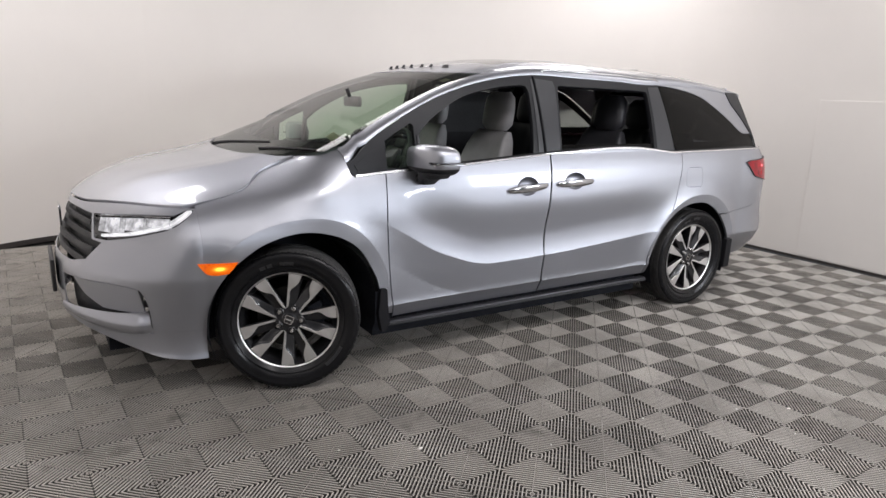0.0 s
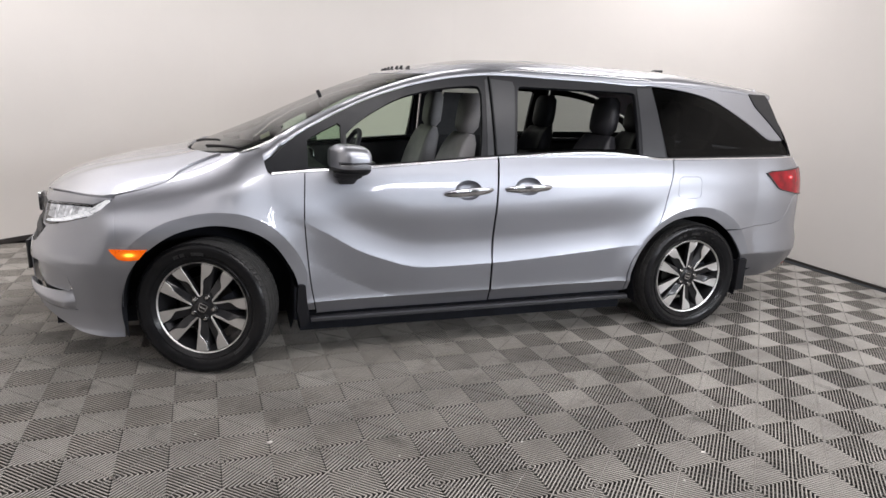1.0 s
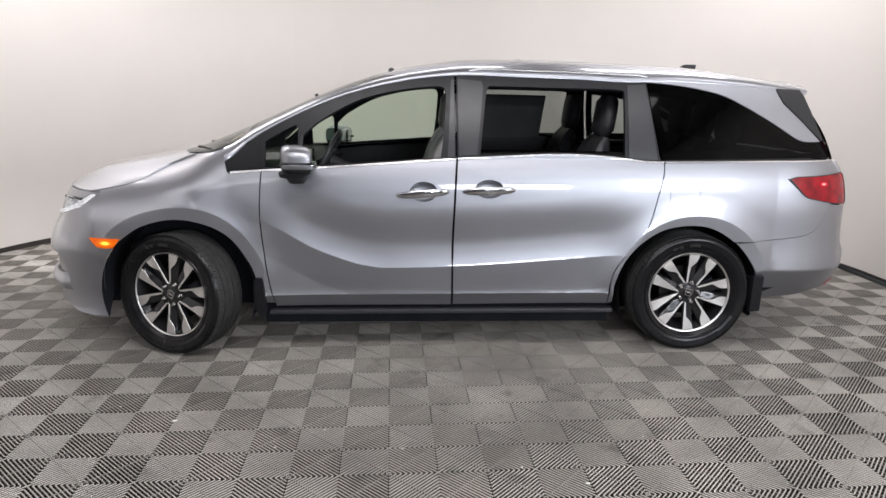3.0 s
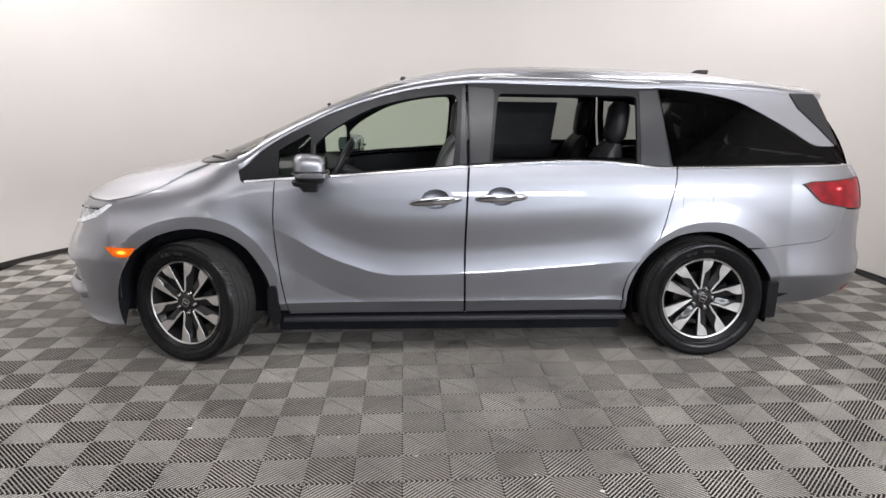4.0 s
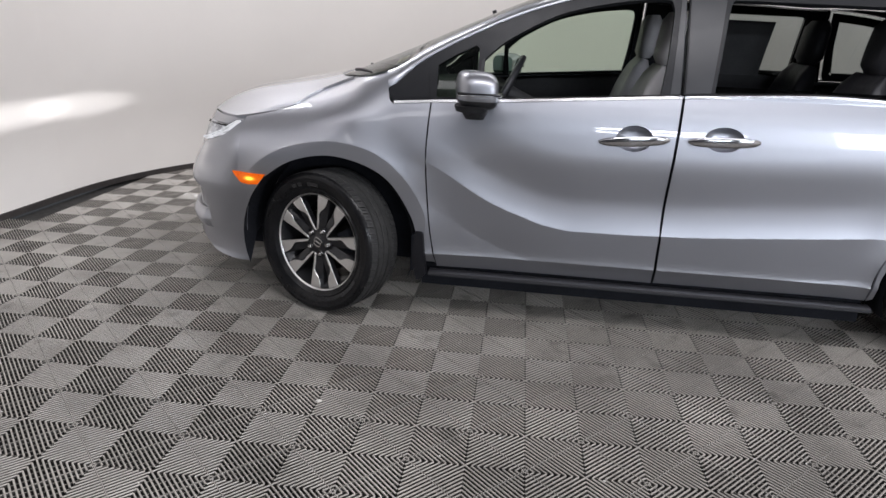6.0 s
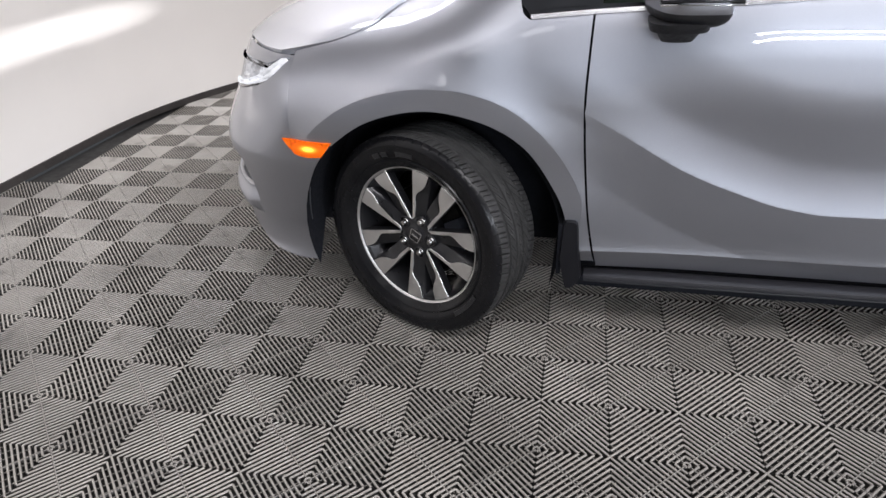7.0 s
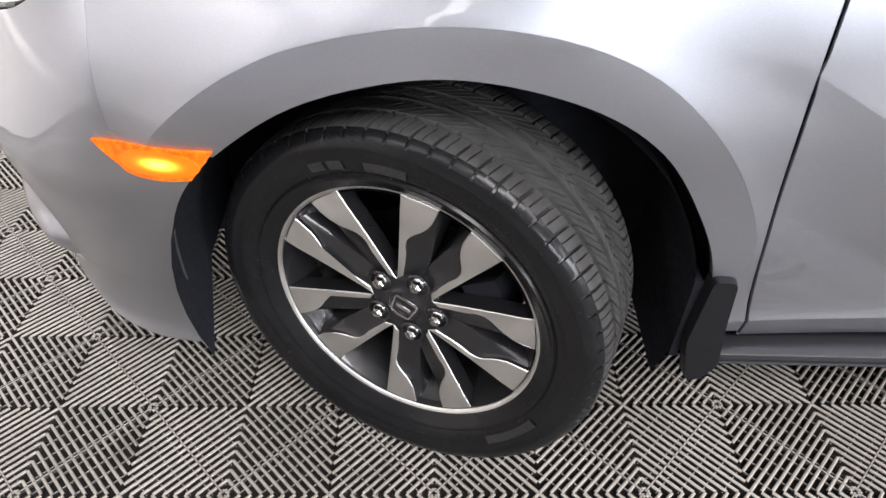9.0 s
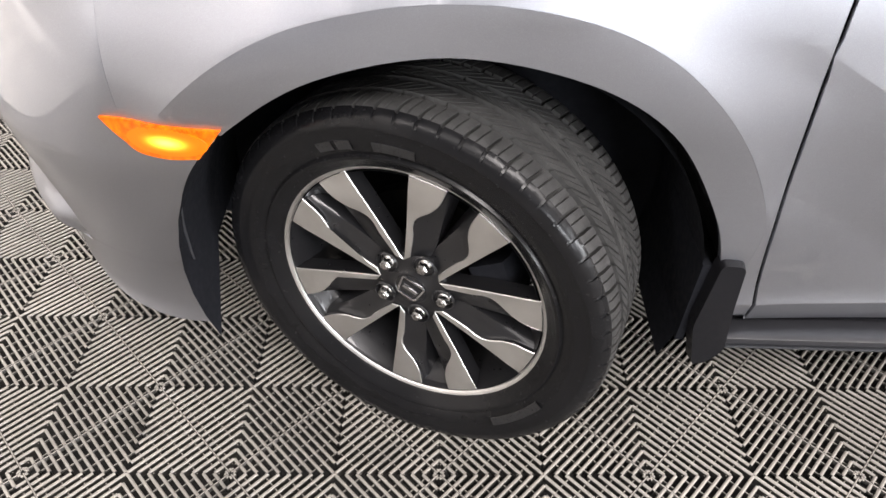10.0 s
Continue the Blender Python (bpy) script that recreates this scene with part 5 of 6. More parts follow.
def tyre_bm():
    """Tyre with sidewall ring, shoulder blocks and four wandering grooves."""
    side = [(0.2330, -0.080), (0.2420, -0.0905), (0.2530, -0.098), (0.266, -0.1065), (0.2715, -0.1108), (0.2745, -0.1112), (0.2785, -0.1072), (0.292, -0.1150), (0.310, -0.1195), (0.326, -0.1185), (0.329, -0.1200), (0.334, -0.1196), (0.345, -0.1175), (0.3545, -0.1125)]
    tread = [(0.3620, -0.1035), (0.3660, -0.0930), (0.3674, -0.0800), (0.3680, -0.0660), (0.3600, -0.0645), (0.3600, -0.0565), (0.3685, -0.0550), (0.3690, -0.0260), (0.3615, -0.0250), (0.3615, -0.0150), (0.3695, -0.0140), (0.3697, 0.0)]
    low = lambda r: 0.2455 + (r - 0.2455) * 0.886
    side, tread = [(low(r), y) for r, y in side], [(low(r), y) for r, y in tread]
    half = [(r, y, False) for r, y in side] + [(r, y, True) for r, y in tread]
    prof = half + [(r, -y, k) for r, y, k in half[-2::-1]]
    blocks = 64
    angles = []
    for k in range(blocks):
        a = 360 / blocks * k
        angles += [(a, 0), (a + 0.12, 1), (a + 0.85, 1), (a + 0.97, 0), (a + 3.3, 0)]
        angles += [(a + 3.42, 2), (a + 3.68, 2), (a + 3.8, 0)]
    bm = bmesh.new()
    rows = []
    for i, (r, y, isTread) in enumerate(prof):
        row = []
        for a, cut in angles:
            rr, aa = r, a
            if isTread:
                aa = a + (min(0.0, abs(y) - 0.104) * 40 + min(0.0, abs(y) - 0.06) * 190) * (1 if y < 0 else -1)
                edge = 0.0 if abs(y) > 0.100 or abs(y) < 0.057 else 1.0
                mid = 1.0 if 0.02 < abs(y) < 0.0555 or abs(y) < 0.0145 else 0.0
                if cut == 1 and r > 0.3505:
                    rr -= 0.0085 * edge + 0.007 * mid
                elif cut == 2 and r > 0.3505:
                    rr -= 0.005 * edge + 0.003 * mid
                if cut == 1 and 0.095 < abs(y) < 0.11:
                    rr -= 0.004
            elif cut == 1 and 0.335 < r:
                rr -= 0.003
            row.append(bm.verts.new((rr * math.cos(radians(aa)), y, rr * math.sin(radians(aa)))))
        rows.append(row)
    n = len(angles)
    for i, (a, b) in enumerate(zip(rows, rows[1:])):
        t = 1 if prof[i][2] else 0
        for k in range(n):
            j = (k + 1) % n
            f = bm.faces.new((a[k], b[k], b[j], a[j]))
            f.material_index = t
    return bm


def wheel_parts(parent, pocket0):
    """Barrel, machined face of ten blades, five dark pocketed spokes, hub, nuts and brake; pocket0: degrees of the first pocket."""
    barrel = lathe([(0.236, -0.090), (0.232, -0.080), (0.226, -0.05), (0.214, -0.02), (0.21, 0.06), (0.235, 0.09), (0.245, 0.092)], 72)
    part("barrel", barrel, GUNMETAL, parent, "dark painted rim barrel")
    ring = lathe([(0.2375, -0.0860), (0.2405, -0.0900), (0.2445, -0.0925), (0.2475, -0.0935), (0.2495, -0.0915), (0.2490, -0.086), (0.2420, -0.080), (0.2380, -0.080)], 96, closed=True)
    part("rim_ring", ring, MACHINED, parent, "bright machined outer ring")
    face = -0.0885
    for k in range(5):
        # the large opening lies half way between two pockets
        up = radians(pocket0 + 36 + 72 * k)
        u, w = Vector((math.cos(up), math.sin(up))), Vector((-math.sin(up), math.cos(up)))
        for s in (-1, 1):
            pts = []
            for r in (0.066, 0.09, 0.12, 0.15, 0.18, 0.205, 0.2325):
                pts.append(u * r + w * (s * half_width(r)))
            # outer end along the ring, back along the pocket
            a_out = math.degrees(math.atan2(half_width(0.2325), 0.2325))
            for d in (a_out + 4, a_out + 8, a_out + 12, 29.2):
                q = Vector((math.cos(radians(d)), s * math.sin(radians(d)))) * 0.2365
                pts.append(u * q.x + w * q.y)
            for r in (0.218, 0.205, 0.197, 0.19, 0.182, 0.175, 0.169, 0.163, 0.157, 0.15, 0.143, 0.135, 0.12, 0.10, 0.085, 0.068):
                d = 36.0 - pocket_half(r)
                q = Vector((math.cos(radians(d)), s * math.sin(radians(d)))) * r
                pts.append(u * q.x + w * q.y)
            pts.append(u * 0.0595)
            o = [(p.x, p.y) for p in pts]
            bm = bmesh.new()
            n = len(o)
            inner = shrink(o, 0.0012)
            cy = lambda p: face + 0.012 * (1 - min(1, (math.hypot(*p) / 0.22)) ** 2) * 0.9
            A = [bm.verts.new((p[0], cy(p), p[1])) for p in inner]
            B = [bm.verts.new((p[0], cy(p) + 0.0015, p[1])) for p in o]
            C = [bm.verts.new((p[0], cy(p) + 0.034, p[1])) for p in o]
            bm.faces.new(A)
            for i in range(n):
                j = (i + 1) % n
                bm.faces.new((A[i], B[i], B[j], A[j]))
                g = bm.faces.new((B[i], C[i], C[j], B[j]))
                g.material_index = 1
            bmesh.ops.triangulate(bm, faces=[f for f in bm.faces if len(f.verts) > 4])
            part("blade", bm, [MACHINED, GUNMETAL], parent, "", 25)
        # pocketed dark spoke between two blades
        pa = radians(pocket0 + 72 * k)
        u, w = Vector((math.cos(pa), math.sin(pa))), Vector((-math.sin(pa), math.cos(pa)))

        def on(r, d, y):
            q = u * (r * math.cos(radians(d))) + w * (r * math.sin(radians(d)))
            return (q.x, y, q.y)
        bm = bmesh.new()
        # two flanks slope down to a slot that widens towards the rim
        for e in (-1, 1):
            rows = []
            for r, slot in ((0.060, 0), (0.075, 0), (0.09, 0), (0.105, 0.2), (0.12, 1.6), (0.14, 3.0), (0.16, 4.2), (0.18, 4.9), (0.20, 5.3), (0.215, 5.5), (0.236, 5.5)):
                y = face + 0.0108 * (1 - min(1, r / 0.22) ** 2)
                wide = pocket_half(r) + 0.8
                rows.append([on(r, e * wide, y + 0.003), on(r, e * (0.8 * wide + 0.2 * slot), y + 0.0075), on(r, e * (0.35 * wide + 0.65 * slot), y + 0.0105), on(r, e * slot, y + 0.015), on(r, e * slot * 0.85, y + 0.02), on(r, e * slot * 0.6, y + 0.055)])
            loft(rows, bm, caps=False, closed=False)
        part("spoke_floor", bm, GUNMETAL, parent, "dark painted spoke with a slot", 40)
        bm = bmesh.new()
        rows = [[on(0.236, d, -0.086), on(0.222, d, -0.062), on(0.212, d, -0.05), on(0.208, d * 0.9, -0.03)] for d in (-6.8, -3.5, 0, 3.5, 6.8)]
        loft(rows, bm, caps=False, closed=False)
        part("spoke_window", bm, GUNMETAL, parent, "dark pocket behind the spoke", 50)
        # sloping outer wall of the large opening
        bm = bmesh.new()
        ua = radians(pocket0 + 36 + 72 * k)
        u2, w2 = Vector((math.cos(ua), math.sin(ua))), Vector((-math.sin(ua), math.cos(ua)))
        rows = []
        for d in (-13, -8.5, -4, 0, 4, 8.5, 13):
            row = []
            for r, y in ((0.2335, -0.086), (0.221, -0.060), (0.214, -0.03)):
                q = u2 * (r * math.cos(radians(d))) + w2 * (r * math.sin(radians(d)))
                row.append((q.x, y, q.y))
            rows.append(row)
        loft(rows, bm, caps=False, closed=False)
        part("opening_wall", bm, GUNMETAL, parent, "", 50)
        # wheel nut in its well
        c = u * 0.0600
        bm = bmesh.new()
        for rr, y0, y1, cnt in ((0.0108, -0.0880, -0.070, 6), (0.0128, -0.0765, -0.068, 20), (0.0074, -0.0905, -0.0875, 12)):
            rings = [[(c.x + rr * q * math.cos(2 * math.pi * i / cnt), y, c.y + rr * q * math.sin(2 * math.pi * i / cnt)) for i in range(cnt)] for y, q in ((y0, 0.82), (y0 + 0.0025, 1.0), (y1, 1.0))]
            loft(rings, bm)
        part("wheel_nut", bm, HEX_STEEL, parent, "plated steel wheel nut", 30)
        well = bmesh.new()
        rings = [[(c.x + rr * math.cos(2 * math.pi * i / 20), y, c.y + rr * math.sin(2 * math.pi * i / 20)) for i in range(20)] for rr, y in ((0.0215, -0.0768), (0.0188, -0.0790), (0.0172, -0.0765), (0.0168, -0.066))]
        loft(rings, well, caps=False)
        part("nut_well", well, GUNMETAL, parent, "", 40)
    hubd = lathe([(0.0, -0.079), (0.030, -0.079), (0.033, -0.0775), (0.036, -0.0755), (0.050, -0.0752), (0.064, -0.0750), (0.070, -0.070), (0.070, -0.03)], 60)
    part("hub", hubd, GUNMETAL, parent, "dark centre of the wheel")
    cap = lathe([(0.0, -0.0825), (0.022, -0.0822), (0.0285, -0.0805), (0.0295, -0.0770)], 40)
    part("hub_cap", cap, BLACK_GLOSS, parent, "black hub cap")
    badge = bmesh.new()
    frame_o = rounded([(-0.0235, 0.0210), (0.0235, 0.0210), (0.0190, -0.0210), (-0.0190, -0.0210)], 0.007)
    n = len(frame_o)
    inner_o = shrink(frame_o, 0.0032)
    A = [badge.verts.new((p[0], -0.0842, p[1])) for p in frame_o]
    B = [badge.verts.new((p[0], -0.0842, p[1])) for p in inner_o]
    C = [badge.verts.new((p[0], -0.0815, p[1])) for p in frame_o]
    for i in range(n):
        j = (i + 1) % n
        badge.faces.new((A[i], A[j], B[j], B[i]))
        badge.faces.new((A[i], C[i], C[j], A[j]))
    box_bm(0, -0.0835, 0.0, 0.028, 0.0015, 0.0065, bm=badge)
    upright = min((pocket0 + 72 * k for k in range(-5, 6)), key=lambda a: abs(a - 90))
    badge.transform(Matrix.Rotation(radians(90 - upright), 4, "Y"))
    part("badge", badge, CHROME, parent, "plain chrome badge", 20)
    # disc in very dark metal, caliper in the arch liner's near black
    disc = lathe([(0.06, -0.012), (0.155, -0.012), (0.158, -0.006), (0.158, 0.008), (0.06, 0.008)], 60)
    part("brake_disc", disc, STEEL, parent, "near-black steel brake disc")
    cal = bmesh.new()
    rings = []
    for k in range(9):
        a = radians(-30 + 60 * k / 8)
        rings.append([(r * math.cos(a), y, r * math.sin(a)) for r, y in ((0.105, -0.045), (0.170, -0.045), (0.178, -0.03), (0.178, 0.04), (0.105, 0.04))])
    loft(rings, cal)
    part("brake_caliper", cal, LINER, parent, "near-black brake caliper")


def sidewall_bars(parent):
    """Raised blocks on the tyre wall where lettering stands."""
    for a0, a1, r0, r1 in ((104, 109, 0.286, 0.303), (110.5, 116, 0.286, 0.303), (84, 97, 0.285, 0.302), (-52, -28, 0.283, 0.298)):
        rows = []
        count = 8
        for k in range(count + 1):
            a = radians(a0 + (a1 - a0) * k / count)
            rows.append([(r * math.cos(a), y, r * math.sin(a)) for r, y in ((r0, -0.1148), (r0 + 0.001, -0.1172), (r1 - 0.001, -0.1208), (r1, -0.1190))])
        part("raised_bar", loft(rows, caps=False, closed=False), RAISED, parent, "", 20)


def build_wheel(m, pocket0, small=1.0):
    rim = part("wheel", lathe([(0.03, -0.06), (0.075, -0.055), (0.08, 0.0), (0.05, 0.03)], 40), GUNMETAL, van, "machined and dark alloy wheel")
    rim.matrix_basis = m
    part("tyre", tyre_bm(), [RUBBER, TREAD], rim, "black tyre with worn tread", 35)
    wheel_parts(rim, pocket0)
    sidewall_bars(rim)
    for ob in rim.children:
        if small != 1.0 and not ob.name.startswith(("tyre", "raised")):
            for v in ob.data.vertices:
                v.co.x *= small
                v.co.z *= small
    return rim


STEER = -21.6
front_wheel = build_wheel(pose(0.002, -0.876, 0.3515, -2.5, 0, STEER), -77.4)
rear_wheel = build_wheel(pose(3.0, -0.852, 0.3545, 0, 0, 0), -72, 0.98)


def wheel_copy(ob, m):
    w = copy_thing(ob, m)
    w.parent = van
    return w


wheel_copy(front_wheel, pose(0.0, 0.872, 0.3530, 0, 0, 180 + STEER))
wheel_copy(rear_wheel, pose(3.0, 0.852, 0.3545, 0, 0, 180))

# ---- cabin ----
def seat(x, y, leather, recline=0.20, wide=0.25, back_h=0.62, base_z=0.62, head=True, label=""):
    """Seat with bolstered back, cushion, headrest on two posts."""
    s = thing("seat")
    s.parent = van
    bm = loft([superring((x - 0.48 + 0.52 * t, y, base_z - 0.05 + 0.03 * math.sin(math.pi * t) - 0.03 * t), (0, 1, 0), (0, 0, 1), wide * (0.9 + 0.1 * math.sin(math.pi * t)), 0.075 if 0 < t < 1 else 0.05, 3.2, 28) for t in np.linspace(0, 1, 9)])
    cushion = part("seat", bm, leather, van, label)
    bpy.data.objects.remove(s)
    rings = []
    for t in np.linspace(0, 1, 13):
        w = wide * (0.92 + 0.1 * math.sin(math.pi * t ** 0.8)) * (1 - 0.28 * t ** 4)
        d = 0.085 * (1 - 0.35 * t) * (0.55 if t in (0.0, 1.0) else 1)
        rings.append(superring((x + recline * t * back_h * 1.3, y, base_z + back_h * t), (0, 1, 0), (1, 0, -0.2), w, d, 2.8, 32))
    bm = loft(rings)
    for v in bm.verts:
        lat = abs(v.co.y - y) / wide
        if v.co.x < x + recline * (v.co.z - base_z) * 1.3:
            v.co.x -= 0.035 * sstep(0.55, 0.85, lat) * (1 - sstep(0.92, 1.05, lat)) - 0.02 * (1 - sstep(0.3, 0.6, lat))
    part("backrest", bm, leather, cushion)
    if head:
        hx, hz = x + recline * back_h * 1.38, base_z + back_h
        rings = [superring((hx + 0.03 * t, y, hz + 0.005 + 0.245 * t), (0, 1, 0), (1, 0, 0), 0.140 * (1 - 0.35 * abs(t - 0.4) ** 2 * 2) * (0.8 if t in (0.0, 1.0) else 1), 0.055 * (0.6 if t in (0.0, 1.0) else 1), 2.8, 24) for t in np.linspace(0, 1, 8)]
        part("headrest", loft(rings), leather, cushion)
        for dy in (-0.06, 0.06):
            part("headrest_post", tube([(hx - 0.02, y + dy, hz - 0.06), (hx + 0.005, y + dy, hz + 0.07)], 0.007), CHROME, cushion, "chrome post")
    return cushion


for y in (-0.40, 0.40):
    seat(1.42, y, LEATHER, label="light grey leather front seat")
for y in (-0.46, 0.46):
    seat(2.375, y, GREY_LEATHER, label="charcoal second row seat")
for y in (-0.42, 0.0, 0.42):
    seat(3.22, y, GREY_LEATHER, base_z=0.66, back_h=0.55, wide=0.2, label="charcoal third row seat")

# cabin floor, dashboard, headliner, side trims
cabin = box_bm(1.52, 0, 0.33, 1.96, 1.76, 0.04, 0.01)
box_bm(3.08, 0, 0.335, 1.16, 1.16, 0.04, 0.01, bm=cabin)
part("cabin_floor", cabin, CARPET, van, "dark cabin carpet", 0)
rings = []
for t in np.linspace(-1, 1, 17):
    y = 0.86 * t
    bulge = 0.03 * math.exp(-((t + 0.46) / 0.2) ** 2)
    xs = 0.16 + 0.12 * abs(t) ** 2
    rings.append([(xs, y, 1.06), (xs + 0.25, y, 1.075 + bulge), (xs + 0.42, y, 1.06 + bulge), (xs + 0.50, y, 1.01), (xs + 0.47, y, 0.90), (xs + 0.42, y, 0.86), (xs + 0.36, y, 0.85), (xs, y, 0.85)])
part("dashboard", loft(rings), DARK_TRIM, van, "dark padded dashboard", 30)
part("centre_screen", box_bm(0.66, 0.0, 1.04, 0.02, 0.24, 0.15, 0.006, turn=Matrix.Rotation(radians(-14), 4, "Y")), BLACK_GLOSS, van, "black centre screen")
part("centre_console", box_bm(1.05, 0, 0.62, 0.75, 0.26, 0.26, 0.03), DARK_TRIM, van, "dark centre console")
hub_m = Matrix.Translation((0.815, -0.40, 1.08)) @ Matrix.Rotation(radians(-64), 4, "Y")
ringp = [hub_m @ Vector((0.185 * math.cos(a), 0.185 * math.sin(a), 0)) for a in np.linspace(0, 2 * math.pi, 41)]
wheel_rim = part("steering_wheel", tube(ringp, 0.016, count=12, caps=False), GREY_LEATHER, van, "dark leather steering wheel")
bm = box_bm(0, 0, 0, 0.15, 0.16, 0.045, 0.02, 3)
for a in (0, 180, 250):
    box_bm(0.10 * math.sin(radians(a)) * 0 + 0.11 * math.cos(radians(a + 90)), 0.11 * math.sin(radians(a + 90)), 0, 0.05, 0.12, 0.02, 0.006, 2, bm=bm)
bm.transform(hub_m)
part("airbag_hub", bm, BLACK_PLASTIC, wheel_rim, "black centre pad")
part("steering_column", tube([hub_m @ Vector((0, 0, 0.0)), hub_m @ Vector((0, 0, -0.28))], 0.04, count=14), DARK_TRIM, van)
hl = [(x, v * 0.985) for v in (-1,) for x in np.linspace(1.10, 3.66, 12)] + [(x, 0.985) for x in np.linspace(3.66, 1.10, 12)]
panel("headliner", hl, lifted(roof, -0.045), (0.15, 0.12), HEADLINER, van, mirror=False, gap=0, flange=0, label="grey fabric headliner")
for name, edge in (("front_door_trim", ring_of(belt_between(0.55, 1.58), [(1.56, 0.36), (0.60, 0.36)])), ("sliding_door_trim", ring_of(belt_between(1.64, 2.74), [(2.5, 0.5), (2.48, 0.36), (1.62, 0.36)])), ("quarter_trim", ring_of([(2.80, 1.11), (3.75, 1.115), (3.75, 0.85), (2.80, 0.85)]))):
    panel(name, edge, lifted(body, -0.095), (0.12, 0.1), DARK_TRIM, van, gap=0, flange=-0.06, label="dark door lining")
for side in (-1, 1):
    part("arm_rest", box_bm(1.12, side * 0.84, 0.83, 0.55, 0.07, 0.05, 0.02), GREY_LEATHER, van, "padded arm rest")
rear_view = part("rear_view_mirror", box_bm(0.74, 0, 1.40, 0.03, 0.24, 0.065, 0.014), BLACK_PLASTIC, van, "black rear view mirror")
part("mirror_stalk", tube([(0.73, 0, 1.41), (0.70, 0, 1.478)], 0.012), BLACK_PLASTIC, rear_view)
for x, vv, w in ((0.30, -0.50, 0.07), (1.02, -0.55, 0.055)):
    o = [(x, vv - w), (x + 0.05, vv - w), (x + 0.05, vv + w * 0.4), (x, vv + w * 0.4)]
    v, f, n = skin(o, lifted(roof, -0.012), 0.1, gap=0, flange=0.001)
    tagged(mesh_object("paper_sticker", v, f, PAPER, van, "pale paper sticker inside the windscreen", True, n))

# ---- floor of ribbed click tiles ----
GRID_O, GRID_TURN, CELL = Vector((1.2537, -1.8513)), radians(2.1), 0.2
RIB_PITCH = 0.2 * math.sqrt(2) / 19


def tile_paint():
    m, t, b = nodes_of("smudged_grey_rib_tops")
    info = t.nodes.new("ShaderNodeObjectInfo")
    n1 = noise_at(t, 1.3, 4.0, 0.6, "Generated")
    geo = t.nodes.new("ShaderNodeNewGeometry")
    n = t.nodes.new("ShaderNodeTexNoise")
    n.inputs["Scale"].default_value, n.inputs["Detail"].default_value = 2.2, 5.0
    t.links.new(geo.outputs["Position"], n.inputs["Vector"])
    dirt = blend(t, spread(t, n.outputs["Fac"], 0, 1), (0.268, 0.250, 0.226), (0.44, 0.412, 0.372))
    hue = t.nodes.new("ShaderNodeHueSaturation")
    r = t.nodes.new("ShaderNodeMapRange")
    r.inputs["To Min"].default_value, r.inputs["To Max"].default_value = 0.92, 1.08
    t.links.new(info.outputs["Random"], r.inputs["Value"])
    t.links.new(r.outputs["Result"], hue.inputs["Value"])
    smudge = t.nodes.new("ShaderNodeTexNoise")
    smudge.inputs["Scale"].default_value, smudge.inputs["Detail"].default_value = 5.5, 6.0
    t.links.new(geo.outputs["Position"], smudge.inputs["Vector"])
    worn = t.nodes.new("ShaderNodeMapRange")
    worn.inputs["From Min"].default_value, worn.inputs["From Max"].default_value = 0.60, 0.72
    worn.inputs["To Min"].default_value, worn.inputs["To Max"].default_value = 0.0, 0.45
    t.links.new(smudge.outputs["Fac"], worn.inputs["Value"])
    stain = t.nodes.new("ShaderNodeMix")
    stain.data_type = "RGBA"
    t.links.new(worn.outputs["Result"], stain.inputs["Factor"])
    t.links.new(dirt, stain.inputs[6])
    stain.inputs[7].default_value = (0.06, 0.055, 0.05, 1)
    t.links.new(stain.outputs[2], hue.inputs["Color"])
    t.links.new(hue.outputs["Color"], b.inputs["Base Color"])
    fine = t.nodes.new("ShaderNodeTexNoise")
    fine.inputs["Scale"].default_value = 60.0
    t.links.new(geo.outputs["Position"], fine.inputs["Vector"])
    t.links.new(spread(t, fine.outputs["Fac"], 0.18, 0.28), b.inputs["Roughness"])
    b.inputs["Specular IOR Level"].default_value = 0.62
    b.inputs["IOR"].default_value = 1.5
    return m


RIB = tile_paint()
# shade between the ribs painted in: flanks and pit far darker than tops
FLANK_SHADE = plain("rib_flank_painted_shade", (0.05, 0.047, 0.043), 0.6, vary=0.2, scale=3)
PIT_SHADE = plain("tile_pit_painted_shade", (0.022, 0.021, 0.020), 0.95, vary=0.3, scale=3)


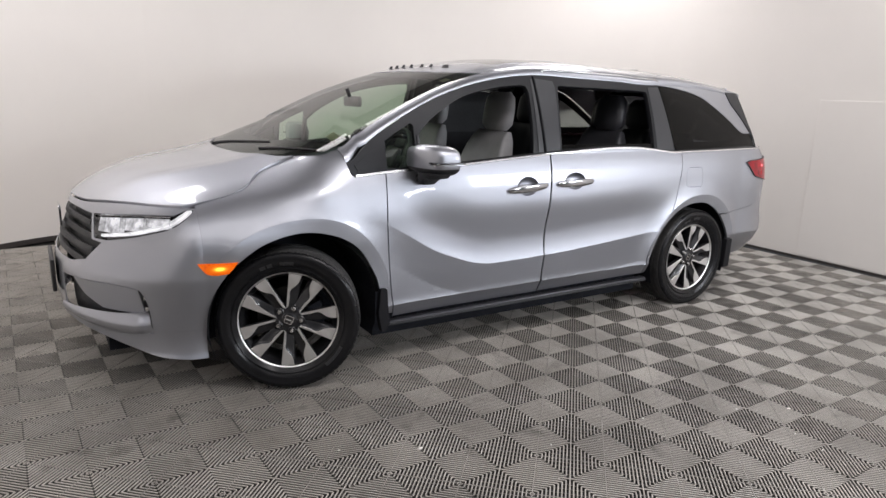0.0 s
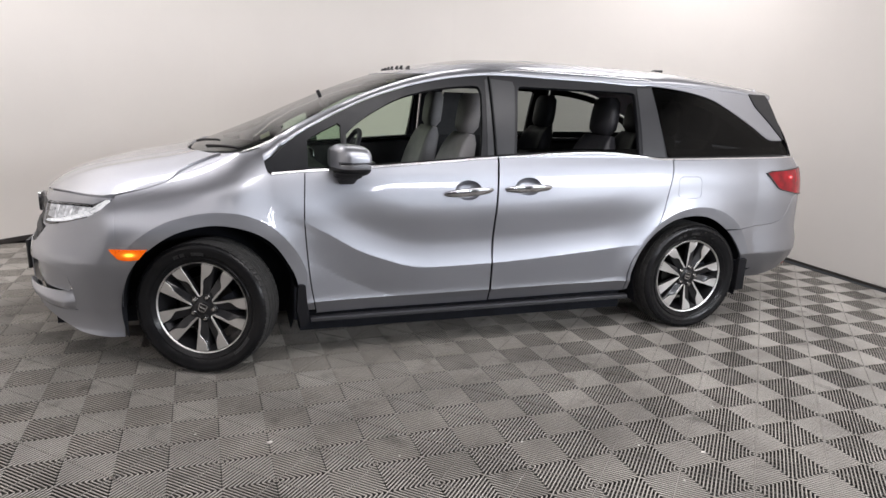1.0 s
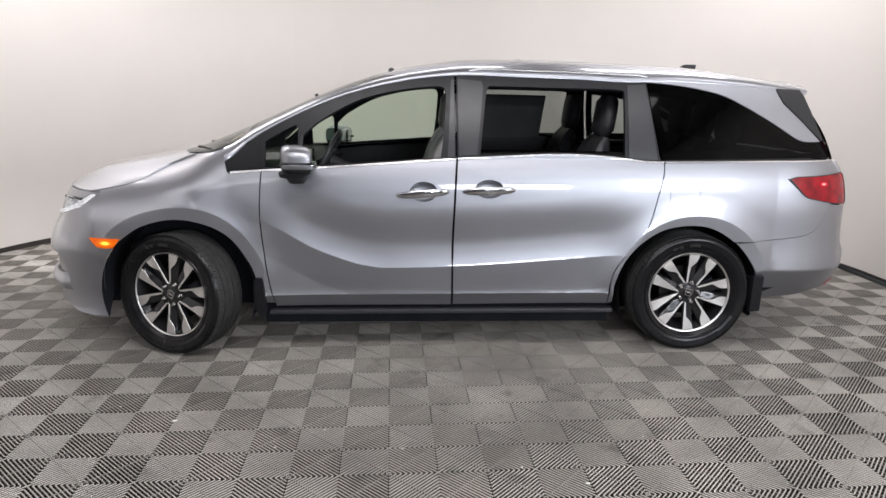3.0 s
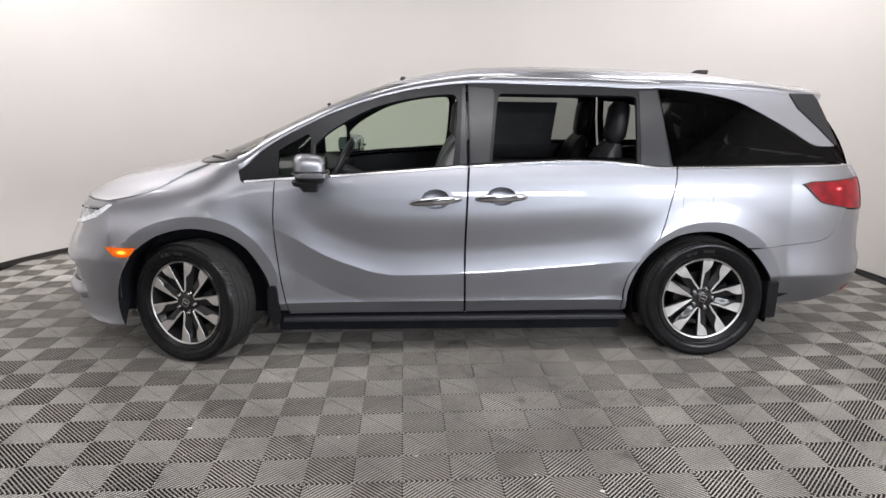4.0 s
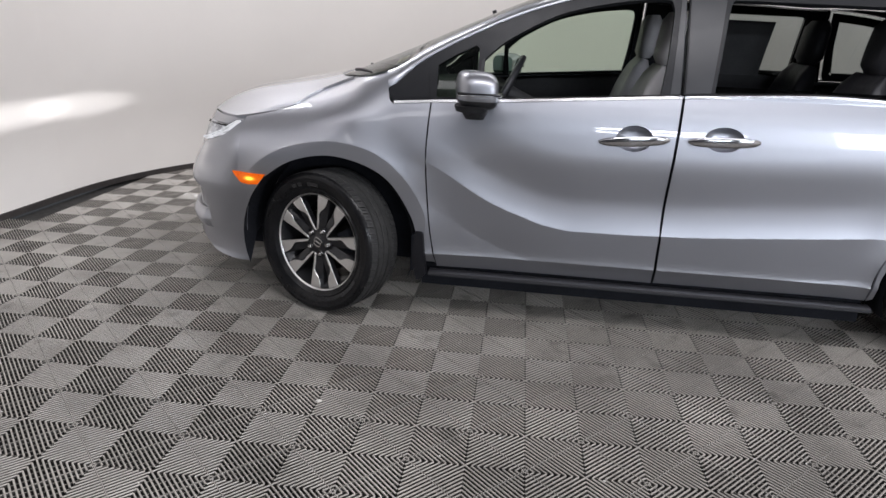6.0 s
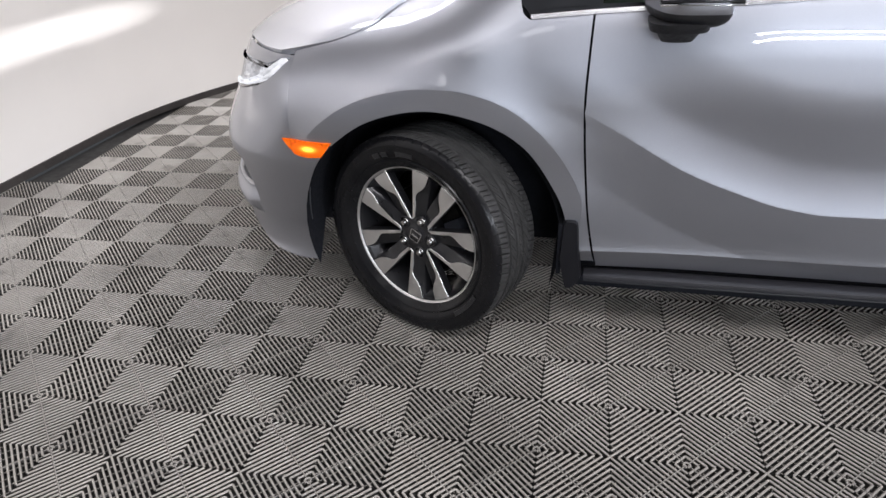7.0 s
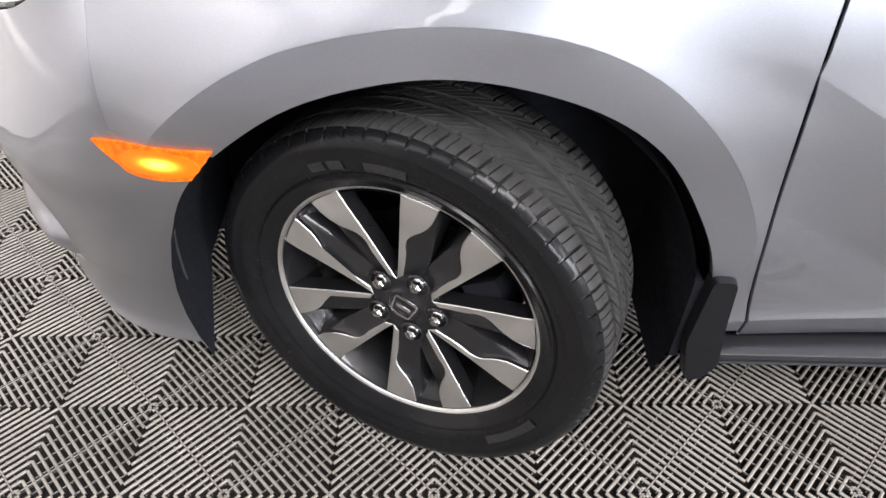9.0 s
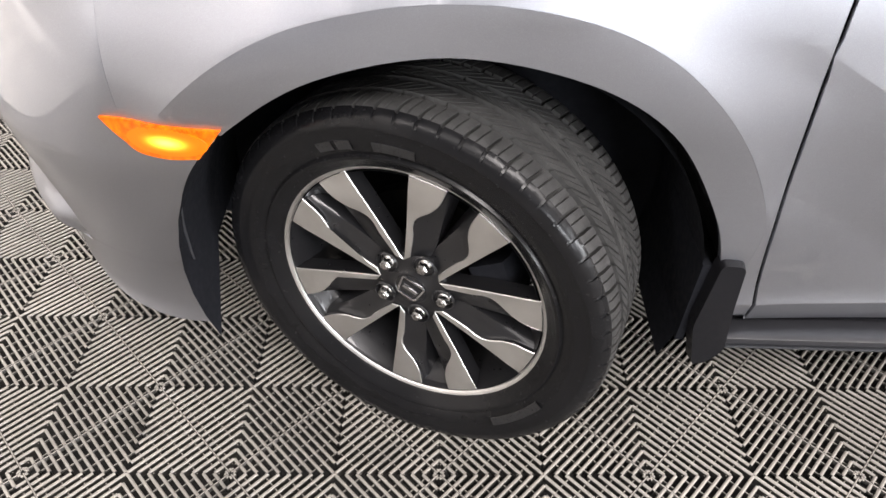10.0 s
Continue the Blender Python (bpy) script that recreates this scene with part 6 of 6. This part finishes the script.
def tile_data():
    """Four quarters of slanting round-topped ribs on low cross bars, as verts and faces about the tile's middle."""
    verts, faces, slots = [], [], []

    def bar(mid, along, half, w, top, low, round_top):
        n = Vector((-along.y, along.x))
        k = len(verts)
        if round_top:
            prof = [(-w * 0.45, low), (-w * 0.45, top - 0.0062), (-w, top - 0.0040), (-w * 0.92, top - 0.0021), (-w * 0.62, top - 0.0007), (0, top), (w * 0.62, top - 0.0007), (w * 0.92, top - 0.0021), (w, top - 0.0040), (w * 0.45, top - 0.0062), (w * 0.45, low)]
        else:
            prof = [(-w, low), (-w, top), (w, top), (w, low)]
        for s in (-1, 1):
            e = mid + along * (half * s)
            for off, z in prof:
                q = e + n * off
                verts.append((q.x, q.y, z))
        m = len(prof)
        for i in range(m - 1):
            faces.append((k + i, k + m + i, k + m + i + 1, k + i + 1))
            # faces below the rounded top get the painted shade
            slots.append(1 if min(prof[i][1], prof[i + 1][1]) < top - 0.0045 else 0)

    for qi in (-1, 0):
        for qj in (-1, 0):
            c = Vector(((qi + 0.5) * CELL, (qj + 0.5) * CELL))
            up = (qi + qj) % 2 != 0
            along = Vector((1, 1 if up else -1)).normalized()
            across = Vector((-along.y, along.x))
            half_diag = CELL / math.sqrt(2)
            for r in range(19):
                d = (r - 9) * RIB_PITCH
                reach = half_diag - abs(d) - 0.0012
                if reach < 0.006:
                    bar(c + across * d, along, reach, 0.0034, 0.0, -0.022, True)
                    continue
                for side in (-1, 1):
                    bar(c + across * d + along * (side * (reach + 0.0020) / 2), along, (reach - 0.0020) / 2, 0.0034, 0.0, -0.022, True)
            # flush seam across the middle and sunken struts between the ribs
            bar(c, across, half_diag - 0.003, 0.0013, -0.0008, -0.012, False)
            for k in range(1, 9, 2):
                for o in (-k * RIB_PITCH, k * RIB_PITCH):
                    bar(c + along * o, across, half_diag - abs(o) - 0.003, 0.0013, -0.009, -0.014, False)
    return verts, faces, slots


# slab under the tiles, its dark colour deepens the shade in the gaps
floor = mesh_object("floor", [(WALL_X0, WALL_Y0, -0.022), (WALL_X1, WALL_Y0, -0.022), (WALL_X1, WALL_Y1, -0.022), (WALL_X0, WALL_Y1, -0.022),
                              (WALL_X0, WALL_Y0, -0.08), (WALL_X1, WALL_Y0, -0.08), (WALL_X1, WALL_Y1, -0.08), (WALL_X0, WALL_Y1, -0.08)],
                    [(0, 1, 2, 3), (7, 6, 5, 4), (0, 4, 5, 1), (1, 5, 6, 2), (2, 6, 7, 3), (3, 7, 4, 0)], PIT_SHADE)
tagged(floor, "grey ribbed click tiles in a checker of slanting ribs", "floor", kind="structure")
tv, tf, ts = tile_data()
tile_mesh = bpy.data.meshes.new("tile")
tile_mesh.from_pydata(tv, [], tf)
tile_mesh.polygons.foreach_set("use_smooth", [True] * len(tile_mesh.polygons))
for m in (RIB, FLANK_SHADE):
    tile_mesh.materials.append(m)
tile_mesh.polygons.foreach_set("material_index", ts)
spots = []
for i in range(-40, 40):
    for j in range(-40, 40):
        gi, gj = 2 * i + 1, 2 * j + 1
        c = GRID_O + Matrix.Rotation(GRID_TURN, 2) @ Vector((gi * CELL, gj * CELL))
        if WALL_X0 + 0.02 < c.x < WALL_X1 - 0.02 and WALL_Y0 + 0.02 < c.y < WALL_Y1 - 0.02:
            if c.x < WALL_X0 + R_L and c.y > WALL_Y1 - R_L and math.hypot(c.x - WALL_X0 - R_L, c.y - WALL_Y1 + R_L) > R_L + 0.05:
                continue
            if c.x > WALL_X1 - R_R and c.y > WALL_Y1 - R_R and math.hypot(c.x - WALL_X1 + R_R, c.y - WALL_Y1 + R_R) > R_R + 0.05:
                continue
            spots.append(c)
spots.sort(key=lambda c: math.hypot(c.x - 0.9, (c.y + 1.6) * 1.25))
far_v, far_f, far_s = [], [], []
for k, c in enumerate(spots):
    m = Matrix.Translation((c.x, c.y, 0)) @ Matrix.Rotation(GRID_TURN, 4, "Z")
    if k < 300:
        ob = new("tile", tile_mesh)
        ob.parent = floor
        ob.matrix_basis = m
    else:
        base = len(far_v)
        co, si = math.cos(GRID_TURN), math.sin(GRID_TURN)
        far_v += [(c.x + p[0] * co - p[1] * si, c.y + p[0] * si + p[1] * co, p[2]) for p in tv]
        far_f += [tuple(base + q for q in f) for f in tf]
        far_s += ts
ob = mesh_object("far_tiles", far_v, far_f, [RIB, FLANK_SHADE], floor, "", True)
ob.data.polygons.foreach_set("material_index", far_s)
tagged(ob, kind="stuff")

# crumbs and scraps lying on the tiles
rnd = random.Random(11)
cv, cf = [], []
for k in range(34):
    cx, cy = (rnd.uniform(-0.9, 3.4), rnd.uniform(-3.4, -1.55)) if k > 1 else ((2.06, -2.34), (0.256, -1.79))[k]
    r = rnd.uniform(0.0025, 0.006) if k > 1 else 0.011
    a0, base = rnd.uniform(0, 6.3), len(cv)
    for z, q in ((0.0, 1.0), (rnd.uniform(0.001, 0.004), 0.7)):
        for i in range(5):
            a = a0 + 2 * math.pi * i / 5
            s = r * q * rnd.uniform(0.6, 1.0)
            cv.append((cx + s * math.cos(a) * 1.4, cy + s * math.sin(a), z))
    cf += [(base + i, base + (i + 1) % 5, base + 5 + (i + 1) % 5, base + 5 + i) for i in range(5)] + [tuple(base + 5 + i for i in range(5))]
crumbs = mesh_object("floor_crumbs", cv, cf, plain("pale_grit", (0.6, 0.58, 0.54), 0.8, vary=0.2, scale=30), None, "", False)
tagged(crumbs, "pale crumbs and paper scraps scattered on the tiles", "litter", kind="stuff")
